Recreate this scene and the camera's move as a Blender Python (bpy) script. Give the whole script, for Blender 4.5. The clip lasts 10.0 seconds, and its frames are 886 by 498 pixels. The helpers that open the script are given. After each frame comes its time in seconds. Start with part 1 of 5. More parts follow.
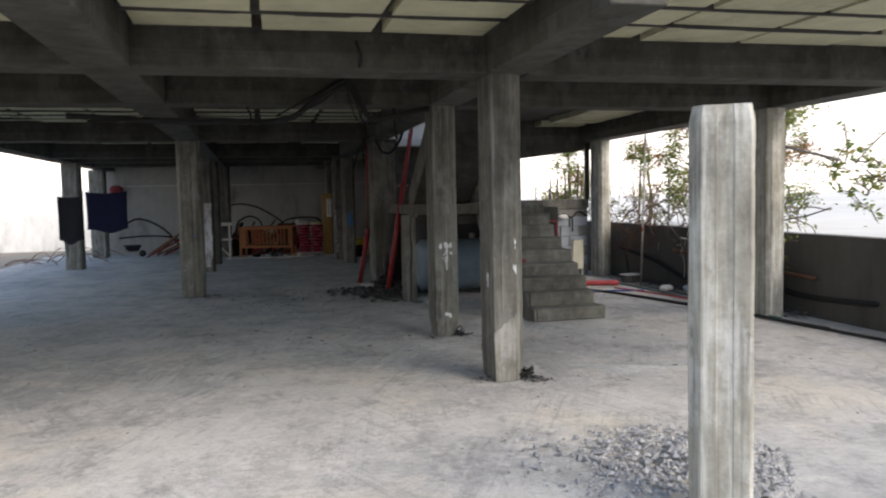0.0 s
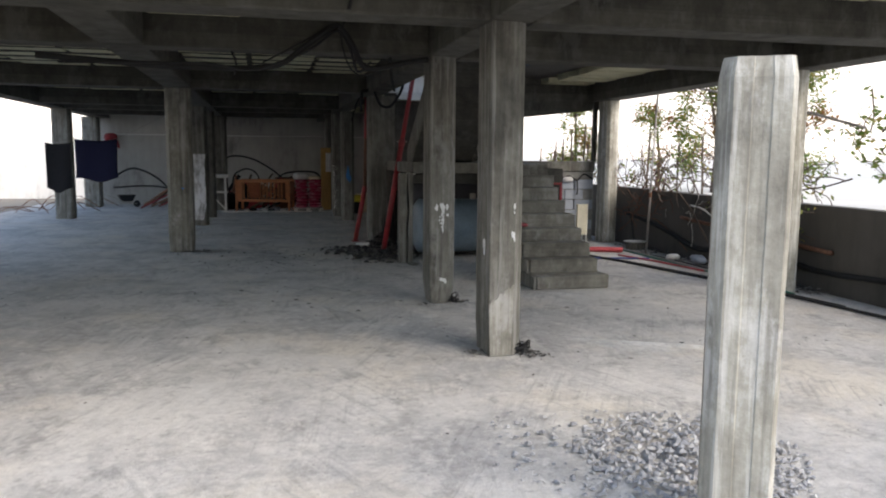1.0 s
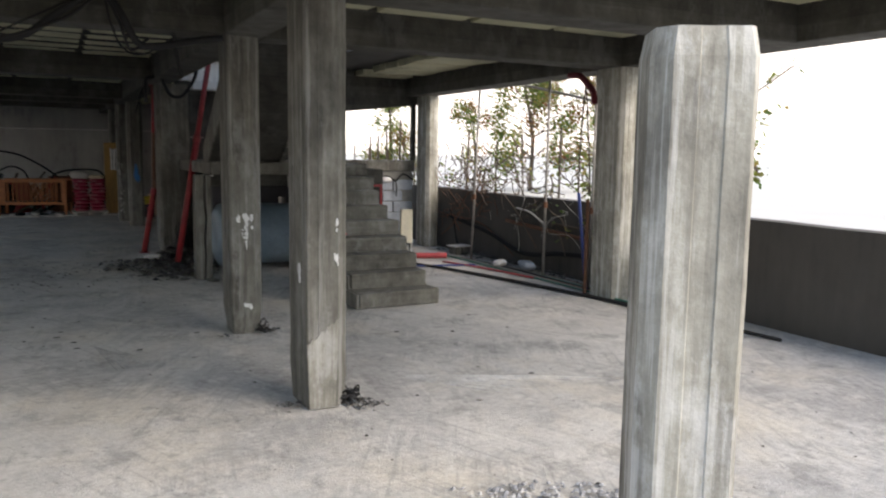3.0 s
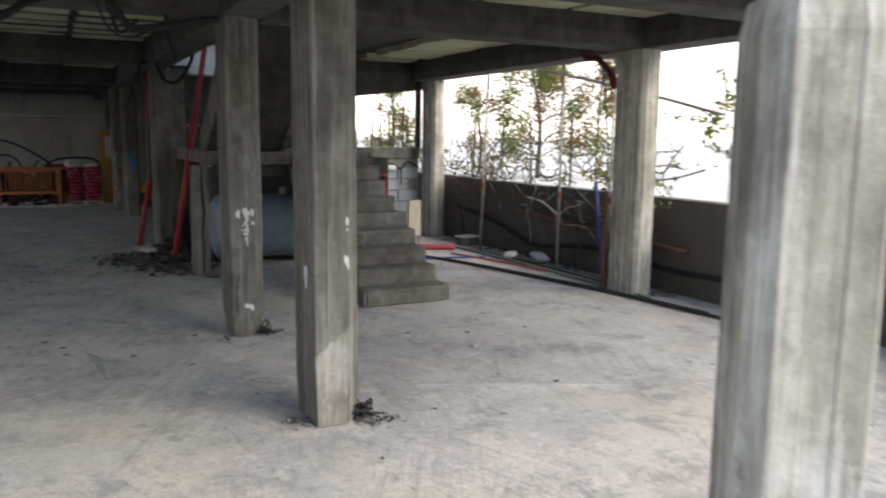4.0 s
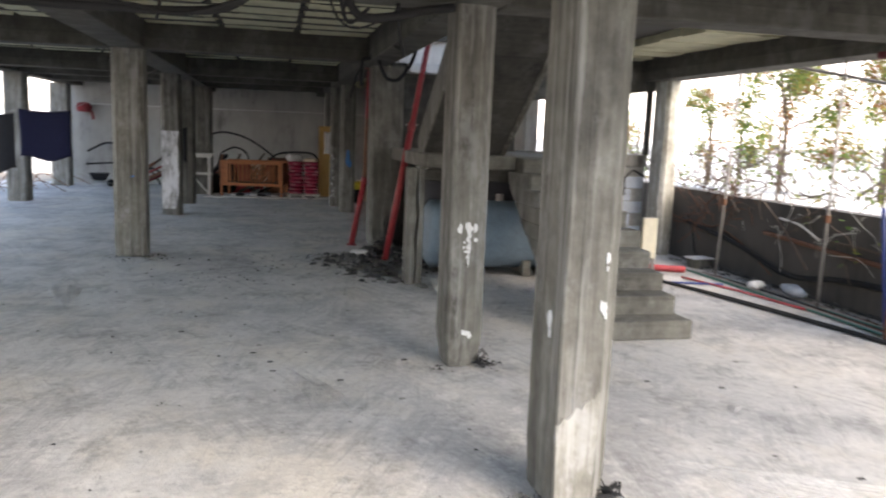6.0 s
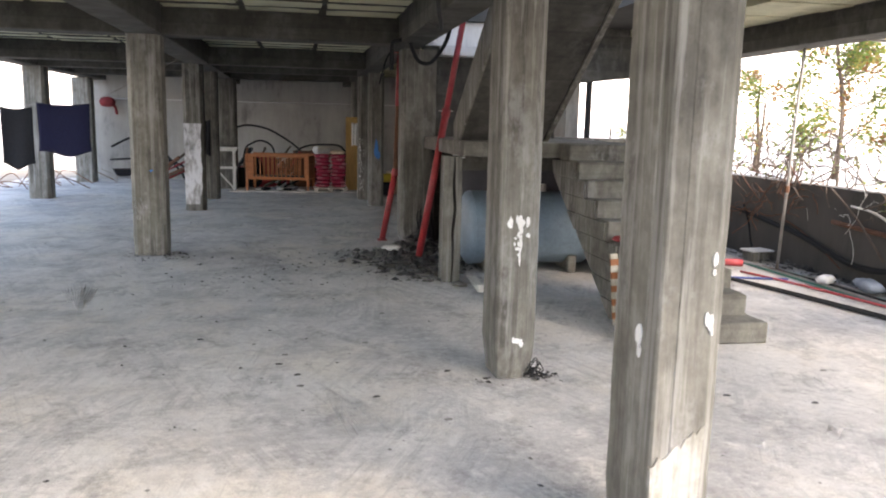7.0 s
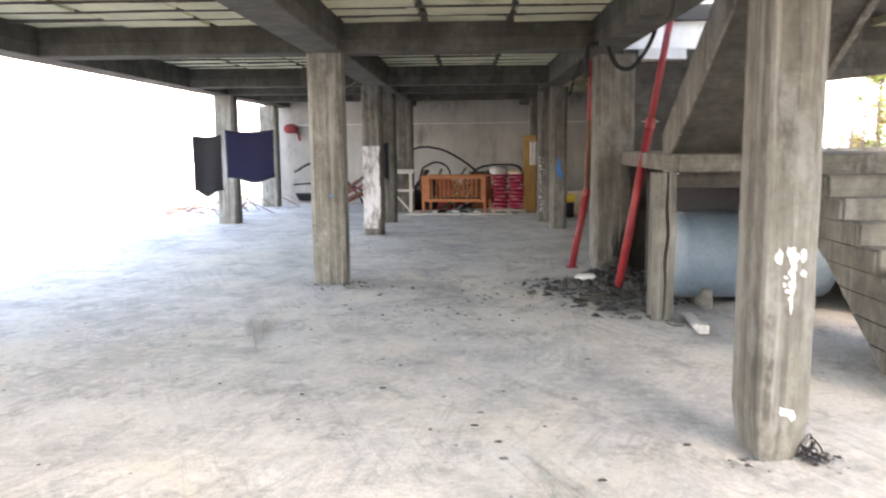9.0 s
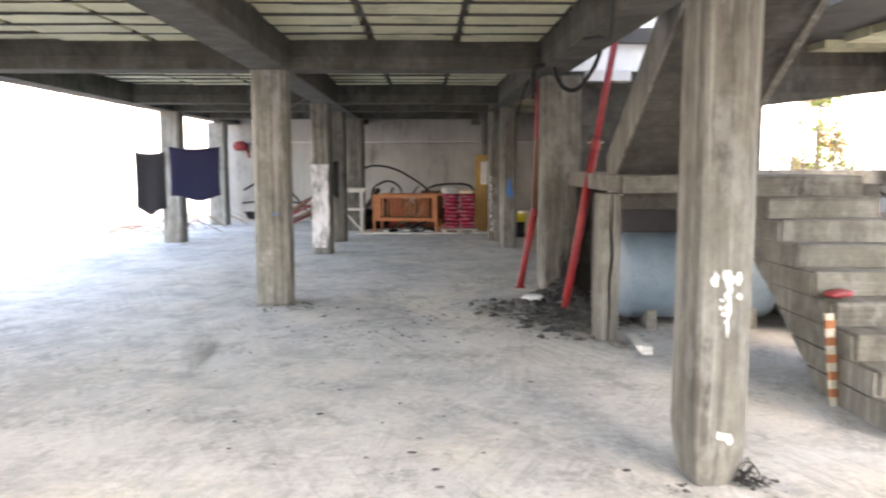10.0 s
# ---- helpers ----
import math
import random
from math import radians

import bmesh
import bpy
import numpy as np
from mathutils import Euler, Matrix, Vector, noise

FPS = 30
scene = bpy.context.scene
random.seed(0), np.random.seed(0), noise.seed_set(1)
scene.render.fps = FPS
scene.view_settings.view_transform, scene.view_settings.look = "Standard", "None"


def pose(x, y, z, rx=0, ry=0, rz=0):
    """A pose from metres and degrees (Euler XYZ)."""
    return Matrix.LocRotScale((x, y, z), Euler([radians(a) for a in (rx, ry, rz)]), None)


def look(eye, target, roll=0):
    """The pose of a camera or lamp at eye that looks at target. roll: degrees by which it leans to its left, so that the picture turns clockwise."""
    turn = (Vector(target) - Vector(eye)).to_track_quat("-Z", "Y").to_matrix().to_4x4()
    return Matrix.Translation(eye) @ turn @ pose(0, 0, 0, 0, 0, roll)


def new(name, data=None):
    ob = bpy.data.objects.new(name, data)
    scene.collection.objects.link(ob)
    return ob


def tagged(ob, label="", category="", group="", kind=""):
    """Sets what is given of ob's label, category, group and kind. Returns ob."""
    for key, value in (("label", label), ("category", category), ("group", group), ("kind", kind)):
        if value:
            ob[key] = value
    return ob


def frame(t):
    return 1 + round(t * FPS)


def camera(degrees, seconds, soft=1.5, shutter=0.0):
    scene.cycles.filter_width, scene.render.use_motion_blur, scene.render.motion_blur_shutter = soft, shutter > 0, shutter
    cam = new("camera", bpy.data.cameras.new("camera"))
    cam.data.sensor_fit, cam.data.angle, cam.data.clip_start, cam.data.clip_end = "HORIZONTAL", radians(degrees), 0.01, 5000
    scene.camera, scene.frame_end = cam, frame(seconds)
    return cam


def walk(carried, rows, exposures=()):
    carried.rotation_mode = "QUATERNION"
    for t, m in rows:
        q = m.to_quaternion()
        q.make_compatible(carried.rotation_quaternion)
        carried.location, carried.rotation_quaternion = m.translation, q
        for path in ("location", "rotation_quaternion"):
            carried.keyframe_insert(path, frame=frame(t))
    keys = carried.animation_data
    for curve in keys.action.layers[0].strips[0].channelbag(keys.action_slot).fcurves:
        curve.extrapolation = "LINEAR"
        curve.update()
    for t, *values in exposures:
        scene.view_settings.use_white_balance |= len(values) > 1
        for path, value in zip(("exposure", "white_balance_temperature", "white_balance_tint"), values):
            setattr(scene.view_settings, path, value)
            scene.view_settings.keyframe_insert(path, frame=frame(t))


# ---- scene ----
cam = camera(60.0, 10.0, soft=2.0, shutter=0.5)
PATH = [
    (0, (0.491, -0.028, 1.642), (0.953, 1.913, 1.508), -1.2),
    (0.5, (0.585, 0.218, 1.649), (0.992, 2.167, 1.463), -0.0),
    (1, (0.687, 0.452, 1.648), (1.139, 2.385, 1.405), 0.5),
    (1.5, (0.739, 0.861, 1.663), (1.237, 2.788, 1.47), -2.9),
    (2, (0.847, 1.119, 1.634), (1.489, 3.001, 1.417), -3.1),
    (2.5, (0.932, 1.364, 1.701), (1.664, 3.215, 1.507), 1.3),
    (2.7, (0.99, 1.5, 1.681), (1.822, 3.307, 1.477), 1.5),
    (3.8, (1.027, 1.99, 1.764), (1.981, 3.716, 1.433), 0.9),
    (4, (1.109, 2.129, 1.734), (2.018, 3.888, 1.446), 0.6),
    (4.5, (1.132, 2.331, 1.755), (1.946, 4.116, 1.364), 2.2),
    (5, (1.104, 2.65, 1.788), (1.861, 4.472, 1.458), 1.1),
    (5.5, (1.082, 2.895, 1.791), (1.682, 4.772, 1.453), 1.3),
    (6, (1.158, 3.149, 1.778), (1.594, 5.078, 1.479), 2.2),
    (6.2, (1.215, 3.37, 1.72), (1.588, 5.31, 1.407), 2.6),
    (7.3, (1.141, 3.959, 1.693), (1.489, 5.902, 1.369), 0.4),
    (7.5, (1.128, 4.063, 1.68), (1.421, 6.02, 1.389), 0.1),
    (8, (1.139, 4.347, 1.696), (1.375, 6.315, 1.426), 0.5),
    (8.5, (1.079, 4.625, 1.67), (1.301, 6.592, 1.381), 0.5),
    (9, (0.987, 4.85, 1.651), (0.922, 6.83, 1.379), -0.6),
    (9.5, (1.036, 4.941, 1.651), (0.932, 6.927, 1.436), -0.1),
    (10, (1.09, 4.952, 1.657), (1.141, 6.939, 1.432), -0.1),
]

EXPOSURES = [(0.0, 1.42, 7650, 12), (0.5, 1.62, 7650, 12), (1.0, 1.57, 7650, 12), (2.5, 1.59, 7850, 12), (4.5, 1.77, 7750, 12), (5.5, 2.34, 7800, 13), (6.2, 2.76, 7950, 15), (7.5, 3.19, 8250, 17), (8.5, 3.66, 8450, 17), (9.2, 4.06, 8650, 18), (10.0, 4.01, 8650, 18)]
walk(cam, [(t, look(eye, target, roll)) for t, eye, target, roll in PATH], EXPOSURES)

# ---- sky and sun ----
world = bpy.data.worlds.new("overcast_sky")
scene.world = world
world.use_nodes = True
wn = world.node_tree.nodes
sky = wn.new("ShaderNodeTexSky")
sky.sky_type = "NISHITA"
sky.sun_disc = False
sky.sun_elevation = radians(39)
sky.sun_rotation = radians(141)
sky.dust_density = 0.7
sky.ozone_density = 1.0
wn["Background"].inputs["Strength"].default_value = 0.15
world.node_tree.links.new(sky.outputs[0], wn["Background"].inputs["Color"])
sun_data = bpy.data.lights.new("sun", "SUN")
sun_data.energy = 1.3
sun_data.angle = radians(45)
sun_data.color = (1.0, 0.97, 0.93)
sun_lamp = new("sun", sun_data)
sun_lamp.matrix_world = look((9, -6, 11.5), (0, 5, 0))


# ---- materials ----
class Mat:
    """A small builder for procedural node materials on world coordinates."""

    def __init__(self, name, rough=0.9, metal=0.0):
        self.m = bpy.data.materials.new(name)
        self.m.use_nodes = True
        self.t = self.m.node_tree
        self.b = self.t.nodes["Principled BSDF"]
        self.b.inputs["Roughness"].default_value = rough
        self.b.inputs["Metallic"].default_value = metal
        self.pos = self.t.nodes.new("ShaderNodeNewGeometry").outputs["Position"]

    def node(self, kind, **ins):
        n = self.t.nodes.new(kind)
        for k, v in ins.items():
            self.put(n.inputs[k], v)
        return n

    def put(self, sock, v):
        if isinstance(v, bpy.types.NodeSocket):
            self.t.links.new(v, sock)
        else:
            sock.default_value = v

    def noise(self, scale, detail=4.0, stretch=(1, 1, 1), rough=0.6, off=(0, 0, 0)):
        mp = self.node("ShaderNodeMapping", Vector=self.pos, Scale=stretch, Location=off)
        n = self.node("ShaderNodeTexNoise", Vector=mp.outputs[0], Scale=scale, Detail=detail, Roughness=rough)
        return n.outputs[0]

    def ramp(self, fac, stops):
        r = self.t.nodes.new("ShaderNodeValToRGB")
        e = r.color_ramp.elements
        while len(e) < len(stops):
            e.new(0.5)
        for k, (p, c) in zip(e, stops):
            k.position = p
            k.color = (*c, 1) if len(c) == 3 else c
        self.put(r.inputs[0], fac)
        return r.outputs[0]

    def math(self, op, a, b=0.0):
        n = self.t.nodes.new("ShaderNodeMath")
        n.operation = op
        self.put(n.inputs[0], a)
        self.put(n.inputs[1], b)
        return n.outputs[0]

    def mix(self, fac, a, b, blend="MIX"):
        n = self.t.nodes.new("ShaderNodeMix")
        n.data_type = "RGBA"
        n.blend_type = blend
        self.put(n.inputs[0], fac)
        self.put(n.inputs[6], (*a, 1) if isinstance(a, tuple) and len(a) == 3 else a)
        self.put(n.inputs[7], (*b, 1) if isinstance(b, tuple) and len(b) == 3 else b)
        return n.outputs[2]

    def bump(self, h, strength=0.3, dist=0.01):
        n = self.node("ShaderNodeBump", Height=h, Strength=strength, Distance=dist)
        self.t.links.new(n.outputs[0], self.b.inputs["Normal"])

    def color(self, c):
        self.put(self.b.inputs["Base Color"], (*c, 1) if isinstance(c, tuple) and len(c) == 3 else c)
        return self


def gray(v, tint=(1.0, 0.97, 0.9)):
    return tuple(v * k for k in tint)


def plain(name, c, rough=0.6, metal=0.0, vary=0.25, scale=9.0):
    """A worn single-colour surface with grain at two scales and a light bump."""
    m = Mat(name, rough, metal)
    f = m.math("ADD", m.math("MULTIPLY", m.noise(scale), 0.7), m.math("MULTIPLY", m.noise(scale * 9, 3), 0.3))
    lo = tuple(k * (1 - vary) for k in c)
    hi = tuple(min(1.0, k * (1 + vary)) for k in c)
    m.color(m.ramp(f, [(0.3, lo), (0.7, hi)]))
    m.bump(f, 0.25, 0.004)
    return m.m


def board_concrete(name, base, mode, board=0.1, seam=0.3):
    """Concrete cast against boards: tone changes from board to board, streaks run along them."""
    m = Mat(name, 0.92)
    xyz = m.node("ShaderNodeSeparateXYZ", Vector=m.pos).outputs
    across = m.math("ADD", xyz[0], m.math("MULTIPLY", xyz[1], 1.31)) if mode == "column" else m.math("ADD", xyz[2], 0.03)
    cell = m.math("FLOOR", m.math("DIVIDE", across, board))
    wnz = m.t.nodes.new("ShaderNodeTexWhiteNoise")
    wnz.noise_dimensions = "1D"
    m.put(wnz.inputs["W"], cell)
    frac = m.math("FRACT", m.math("DIVIDE", across, board))
    edge = m.math("GREATER_THAN", m.math("ABSOLUTE", m.math("SUBTRACT", frac, 0.5)), 0.46)
    st = (14, 14, 0.8) if mode == "column" else (0.8, 0.8, 16)
    grain = m.noise(2.2, 6, st, 0.65)
    blot = m.noise(2.4, 9, (1, 1, 0.6), 0.72)
    blot2 = m.noise(7.5, 6, (1, 1, 0.8), 0.7, (3, 1, 2))
    fine = m.noise(45, 3)
    if mode == "column":
        seam = seam * 0.4
    f = m.math("ADD", m.math("MULTIPLY", wnz.outputs["Value"], 0.08), m.math("MULTIPLY", grain, 0.16))
    f = m.math("ADD", f, m.math("ADD", m.math("MULTIPLY", blot, 0.48), m.math("MULTIPLY", blot2, 0.28)))
    c = m.ramp(f, [(0.36, gray(base * 0.38, (1, 0.93, 0.8))), (0.45, gray(base * 0.78, (1, 0.95, 0.81))), (0.53, gray(base * 1.14, (1, 0.96, 0.82))), (0.61, gray(base * 1.7, (1, 0.98, 0.89)))])
    c = m.mix(m.math("MULTIPLY", edge, seam), c, gray(base * 0.45))
    pale = m.ramp(m.noise(3.1, 8, (1, 1, 0.5), 0.75, (7, 3, 1)), [(0.54, (0, 0, 0)), (0.62, (1, 1, 1))])
    c = m.mix(m.math("MULTIPLY", pale, 0.5), c, gray(base * 1.9, (1, 0.99, 0.96)))
    dirt = m.ramp(m.noise(1.9, 8, (1.3, 1.3, 0.45), 0.76, (2, 6, 9)), [(0.54, (0, 0, 0)), (0.66, (1, 1, 1))])
    c = m.mix(m.math("MULTIPLY", dirt, 0.65), c, gray(base * 0.38, (1, 0.93, 0.8)))
    if mode == "column":
        run = m.noise(2.0, 6, (9, 9, 0.35), 0.65, (5, 2, 4))
        c = m.mix(m.math("MULTIPLY", m.ramp(run, [(0.53, (0, 0, 0)), (0.62, (1, 1, 1))]), 0.45), c, gray(base * 2.3, (1, 0.985, 0.93)))
        c = m.mix(m.math("MULTIPLY", m.ramp(run, [(0.36, (1, 1, 1)), (0.44, (0, 0, 0))]), 0.4), c, gray(base * 0.4, (1, 0.93, 0.8)))
    m.color(c)
    m.bump(m.math("ADD", m.math("MULTIPLY", f, 0.8), m.math("ADD", m.math("MULTIPLY", fine, 0.3), m.math("MULTIPLY", edge, -0.4))), 0.6, 0.014)
    return m.m


def floor_material():
    """Power-floated concrete under dust: pale lime bloom, grey wet-looking blots, trowel and drag marks."""
    m = Mat("dusty_concrete_floor", 0.93)

    def mask(n, lo, hi, k):
        return m.math("MULTIPLY", m.ramp(n, [(lo, (0, 0, 0)), (hi, (1, 1, 1))]), k)

    def turned(scale, stretch, angle, off, detail=6, rough=0.7):
        mp = m.node("ShaderNodeMapping", Vector=m.pos, Rotation=(0, 0, radians(angle)), Location=off)
        mp2 = m.node("ShaderNodeMapping", Vector=mp.outputs[0], Scale=stretch)
        return m.node("ShaderNodeTexNoise", Vector=mp2.outputs[0], Scale=scale, Detail=detail, Roughness=rough).outputs[0]

    big = m.noise(0.42, 6, off=(3, 1, 0))
    mid = m.noise(1.7, 8, (1, 0.7, 1), 0.72)
    fine = m.noise(24, 6, rough=0.75)
    grit = m.noise(120, 2)
    f = m.math("ADD", m.math("MULTIPLY", big, 0.4), m.math("ADD", m.math("MULTIPLY", mid, 0.42), m.math("MULTIPLY", fine, 0.18)))
    c = m.ramp(f, [(0.34, (0.25, 0.25, 0.26)), (0.45, (0.43, 0.428, 0.425)), (0.53, (0.54, 0.534, 0.52)), (0.65, (0.64, 0.625, 0.59))])
    warm = m.noise(0.7, 6, (1, 0.8, 1), 0.68, (12, 5, 0))
    c = m.mix(mask(warm, 0.5, 0.64, 0.6), c, (0.64, 0.59, 0.5))
    blot = m.noise(2.3, 9, (1, 0.8, 1), 0.78, (6, 11, 0))
    c = m.mix(mask(blot, 0.52, 0.61, 0.55), c, (0.19, 0.188, 0.186))
    smear = m.noise(0.8, 9, (1, 1.2, 1), 0.76, (16, 4, 0))
    c = m.mix(mask(smear, 0.49, 0.6, 0.5), c, (0.25, 0.248, 0.248))
    lime = m.noise(3.4, 8, (1, 1, 1), 0.76, (1, 3, 0))
    c = m.mix(mask(lime, 0.55, 0.63, 0.5), c, (0.7, 0.685, 0.65))
    for ang, off, k in ((28, (1, 9, 0), 0.34), (-24, (5, 2, 0), 0.3), (8, (3, 14, 0), 0.26)):
        drag = turned(1.6, (11, 0.55, 1), ang, off)
        patchy = m.ramp(m.noise(0.9, 3, off=off), [(0.48, (0, 0, 0)), (0.6, (1, 1, 1))])
        c = m.mix(m.math("MULTIPLY", mask(drag, 0.54, 0.6, k), patchy), c, (0.19, 0.19, 0.195))
        c = m.mix(m.math("MULTIPLY", m.math("MULTIPLY", m.ramp(drag, [(0.38, (1, 1, 1)), (0.44, (0, 0, 0))]), k), patchy), c, (0.7, 0.69, 0.66))
    scuff = m.noise(5.5, 7, (0.8, 1.6, 1), 0.78, (4, 2, 0))
    c = m.mix(mask(scuff, 0.6, 0.68, 0.5), c, (0.16, 0.16, 0.165))
    mott = m.noise(14, 6, (1, 1.2, 1), 0.8, (8, 2, 0))
    c = m.mix(mask(mott, 0.52, 0.62, 0.22), c, (0.72, 0.705, 0.67))
    c = m.mix(m.math("MULTIPLY", m.ramp(mott, [(0.38, (1, 1, 1)), (0.48, (0, 0, 0))]), 0.24), c, (0.22, 0.217, 0.21))
    c = m.mix(mask(grit, 0.4, 0.7, 0.28), c, (0.22, 0.215, 0.21))
    speck = m.noise(30, 2, off=(5, 5, 0))
    c = m.mix(mask(speck, 0.71, 0.75, 0.6), c, (0.08, 0.075, 0.07))
    m.color(c)
    m.bump(m.math("ADD", mid, m.math("ADD", m.math("MULTIPLY", fine, 0.7), m.math("MULTIPLY", grit, 0.3))), 0.85, 0.028)
    return m.m


def plaster_material(name, base, tint=(1, 0.98, 0.94), low=0.5):
    m = Mat(name, 0.9)
    big = m.noise(0.6, 6, rough=0.65)
    drip = m.noise(1.2, 6, (2.5, 2.5, 0.5), 0.7, (1, 4, 2))
    f = m.math("ADD", m.math("MULTIPLY", big, 0.55), m.math("MULTIPLY", drip, 0.45))
    c = m.ramp(f, [(0.34, gray(base * low, tint)), (0.46, gray(base * 0.9, tint)), (0.62, gray(base * 1.15, tint))])
    m.color(c)
    m.bump(m.math("ADD", f, m.math("MULTIPLY", m.noise(30, 4), 0.2)), 0.35, 0.01)
    return m.m


def wood_material(name, base, axis=2, rough=0.55):
    m = Mat(name, rough)
    st = [9, 9, 9]
    st[axis] = 0.7
    g = m.noise(4, 6, tuple(st), 0.7)
    f = m.math("ADD", m.math("MULTIPLY", g, 0.8), m.math("MULTIPLY", m.noise(40, 3), 0.2))
    m.color(m.ramp(f, [(0.3, tuple(k * 0.55 for k in base)), (0.55, base), (0.75, tuple(min(1, k * 1.3) for k in base))]))
    m.bump(f, 0.3, 0.004)
    return m.m


def leaf_material(name, cols, thin=False):
    m = Mat(name, 0.6)
    r = m.t.nodes.new("ShaderNodeNewGeometry").outputs["Random Per Island"]
    n = len(cols)
    c = m.ramp(r, [((i + 0.5) / n, k) for i, k in enumerate(cols)])
    c = m.mix(m.math("MULTIPLY", m.noise(60, 3), 0.4), c, tuple(k * 0.6 for k in cols[0]))
    m.color(c)
    if thin:
        through_light = m.node("ShaderNodeBsdfTranslucent", Color=c)
        both = m.node("ShaderNodeMixShader", Fac=0.5)
        m.t.links.new(m.b.outputs[0], both.inputs[1])
        m.t.links.new(through_light.outputs[0], both.inputs[2])
        m.t.links.new(both.outputs[0], m.t.nodes["Material Output"].inputs["Surface"])
    return m.m


M_COLUMN = board_concrete("board_cast_column_concrete", 0.118, "column", 0.105)
# Base far below real concrete: the shade under the ceiling is in the colour.
M_BEAM = board_concrete("board_cast_beam_shade_concrete", 0.056, "beam", 0.16)
M_STAIR = board_concrete("stair_concrete", 0.13, "beam", 0.34, 0.1)
M_FLOOR = floor_material()
# Near-black slab tone puts the shade of the panel gaps into the colour.
M_SLAB = plaster_material("slab_shade_concrete", 0.06)
M_PANEL = plaster_material("cream_ceiling_panel", 0.54, (1.0, 0.98, 0.69))
M_WALL = plaster_material("rough_grey_plaster", 0.37, (1, 0.98, 0.92), 0.3)
M_WHITE_WALL = plaster_material("white_plaster", 0.72)
M_EARTH_WALL = plaster_material("damp_retaining_concrete", 0.085, (1.0, 0.9, 0.8))
M_BLOCK = plain("grey_hollow_block", (0.29, 0.32, 0.36), 0.9, 0, 0.25, 5)
M_MORTAR = plain("mortar", (0.22, 0.215, 0.2), 0.95)
M_SOIL = plain("dusty_grey_brown_soil", (0.21, 0.185, 0.155), 0.95, 0, 0.3, 1.3)
M_RED = plain("red_painted_steel", (0.24, 0.017, 0.022), 0.55, 0.0, 0.45, 7)
M_RUST = plain("rusty_steel", (0.16, 0.075, 0.045), 0.75, 0.3, 0.4, 20)
M_STEEL = plain("grey_galvanised_steel", (0.3, 0.28, 0.26), 0.55, 0.5, 0.3, 12)
M_BLACK = plain("black_rubber", (0.01, 0.01, 0.011), 0.85, 0, 0.3)
M_BLUE_TANK = plain("pale_blue_painted_tank", (0.15, 0.205, 0.25), 0.5, 0.0, 0.3, 3)
M_BLUE = plain("blue_plastic", (0.02, 0.045, 0.2), 0.45, 0, 0.3)
M_GREEN = plain("green_plastic_hose", (0.03, 0.14, 0.1), 0.5, 0, 0.3)
M_PINK = plain("pink_red_plastic_pipe", (0.42, 0.055, 0.065), 0.5, 0, 0.25)
M_WHITE = plain("white_flaking_paint", (0.58, 0.58, 0.57), 0.85, 0, 0.16, 5)
M_BLUE_PAINT = plain("blue_paint_mark", (0.04, 0.17, 0.45), 0.8, 0, 0.3)
M_RUBBLE = leaf_material("dark_rubble", [(0.03, 0.03, 0.032), (0.08, 0.078, 0.075), (0.018, 0.018, 0.02), (0.05, 0.048, 0.046), (0.24, 0.235, 0.225)])
M_GRAVEL = leaf_material("grey_gravel", [(0.2, 0.21, 0.23), (0.34, 0.35, 0.37), (0.14, 0.145, 0.16), (0.45, 0.45, 0.45)])
M_ORANGE = wood_material("orange_varnished_wood", (0.42, 0.14, 0.045), 0)
M_YELLOW = wood_material("yellow_plywood", (0.45, 0.27, 0.08), 2)
M_PALEWOOD = wood_material("white_washed_wood", (0.62, 0.6, 0.55), 2, 0.8)
M_BROWNWOOD = wood_material("weathered_brown_wood", (0.1, 0.075, 0.055), 2, 0.85)
M_SACK = plain("crimson_printed_sack", (0.34, 0.022, 0.06), 0.5, 0, 0.35, 12)
M_SACK_PALE = plain("white_sack_print", (0.36, 0.14, 0.17), 0.5, 0, 0.5, 14)
M_NAVY = plain("navy_cotton_cloth", (0.005, 0.006, 0.03), 0.95, 0, 0.3, 30)
M_DARK = plain("dark_grey_cloth", (0.011, 0.011, 0.014), 0.95, 0, 0.3, 30)
M_BARK = wood_material("grey_brown_bark", (0.12, 0.09, 0.07), 2, 0.95)
M_LEAF = leaf_material("green_and_yellow_leaves", [(0.1, 0.17, 0.04), (0.15, 0.23, 0.05), (0.27, 0.28, 0.06), (0.09, 0.14, 0.04), (0.36, 0.27, 0.08)], True)
M_LEAF_RUST = leaf_material("rust_brown_leaves", [(0.25, 0.1, 0.04), (0.33, 0.17, 0.05), (0.16, 0.08, 0.04), (0.2, 0.18, 0.05)], True)
M_CREAM = plain("cream_board", (0.68, 0.6, 0.45), 0.8, 0, 0.15)
M_YELLOW_BAG = plain("yellow_plastic", (0.6, 0.5, 0.05), 0.5)
M_PATCH = board_concrete("pale_patch_concrete", 0.18, "column", 0.3)
# Lighter copy of the column concrete: side daylight on far columns put into colour.
M_MID_COL = board_concrete("daylit_column_concrete", 0.17, "column", 0.11)
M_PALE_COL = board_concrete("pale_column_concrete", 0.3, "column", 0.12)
# Low base carries the stairwell's shade; a few rubble fragments share it.
M_DARK_CONC = board_concrete("shade_dark_concrete", 0.048, "beam", 0.2, 0.25)
M_OLD_COL = board_concrete("old_stained_column", 0.105, "column", 0.12)
M_FADED_ORANGE = wood_material("faded_orange_paint", (0.28, 0.1, 0.04), 2, 0.85)
M_CREAM_OLD = wood_material("dirty_cream_paint", (0.4, 0.36, 0.29), 2, 0.85)
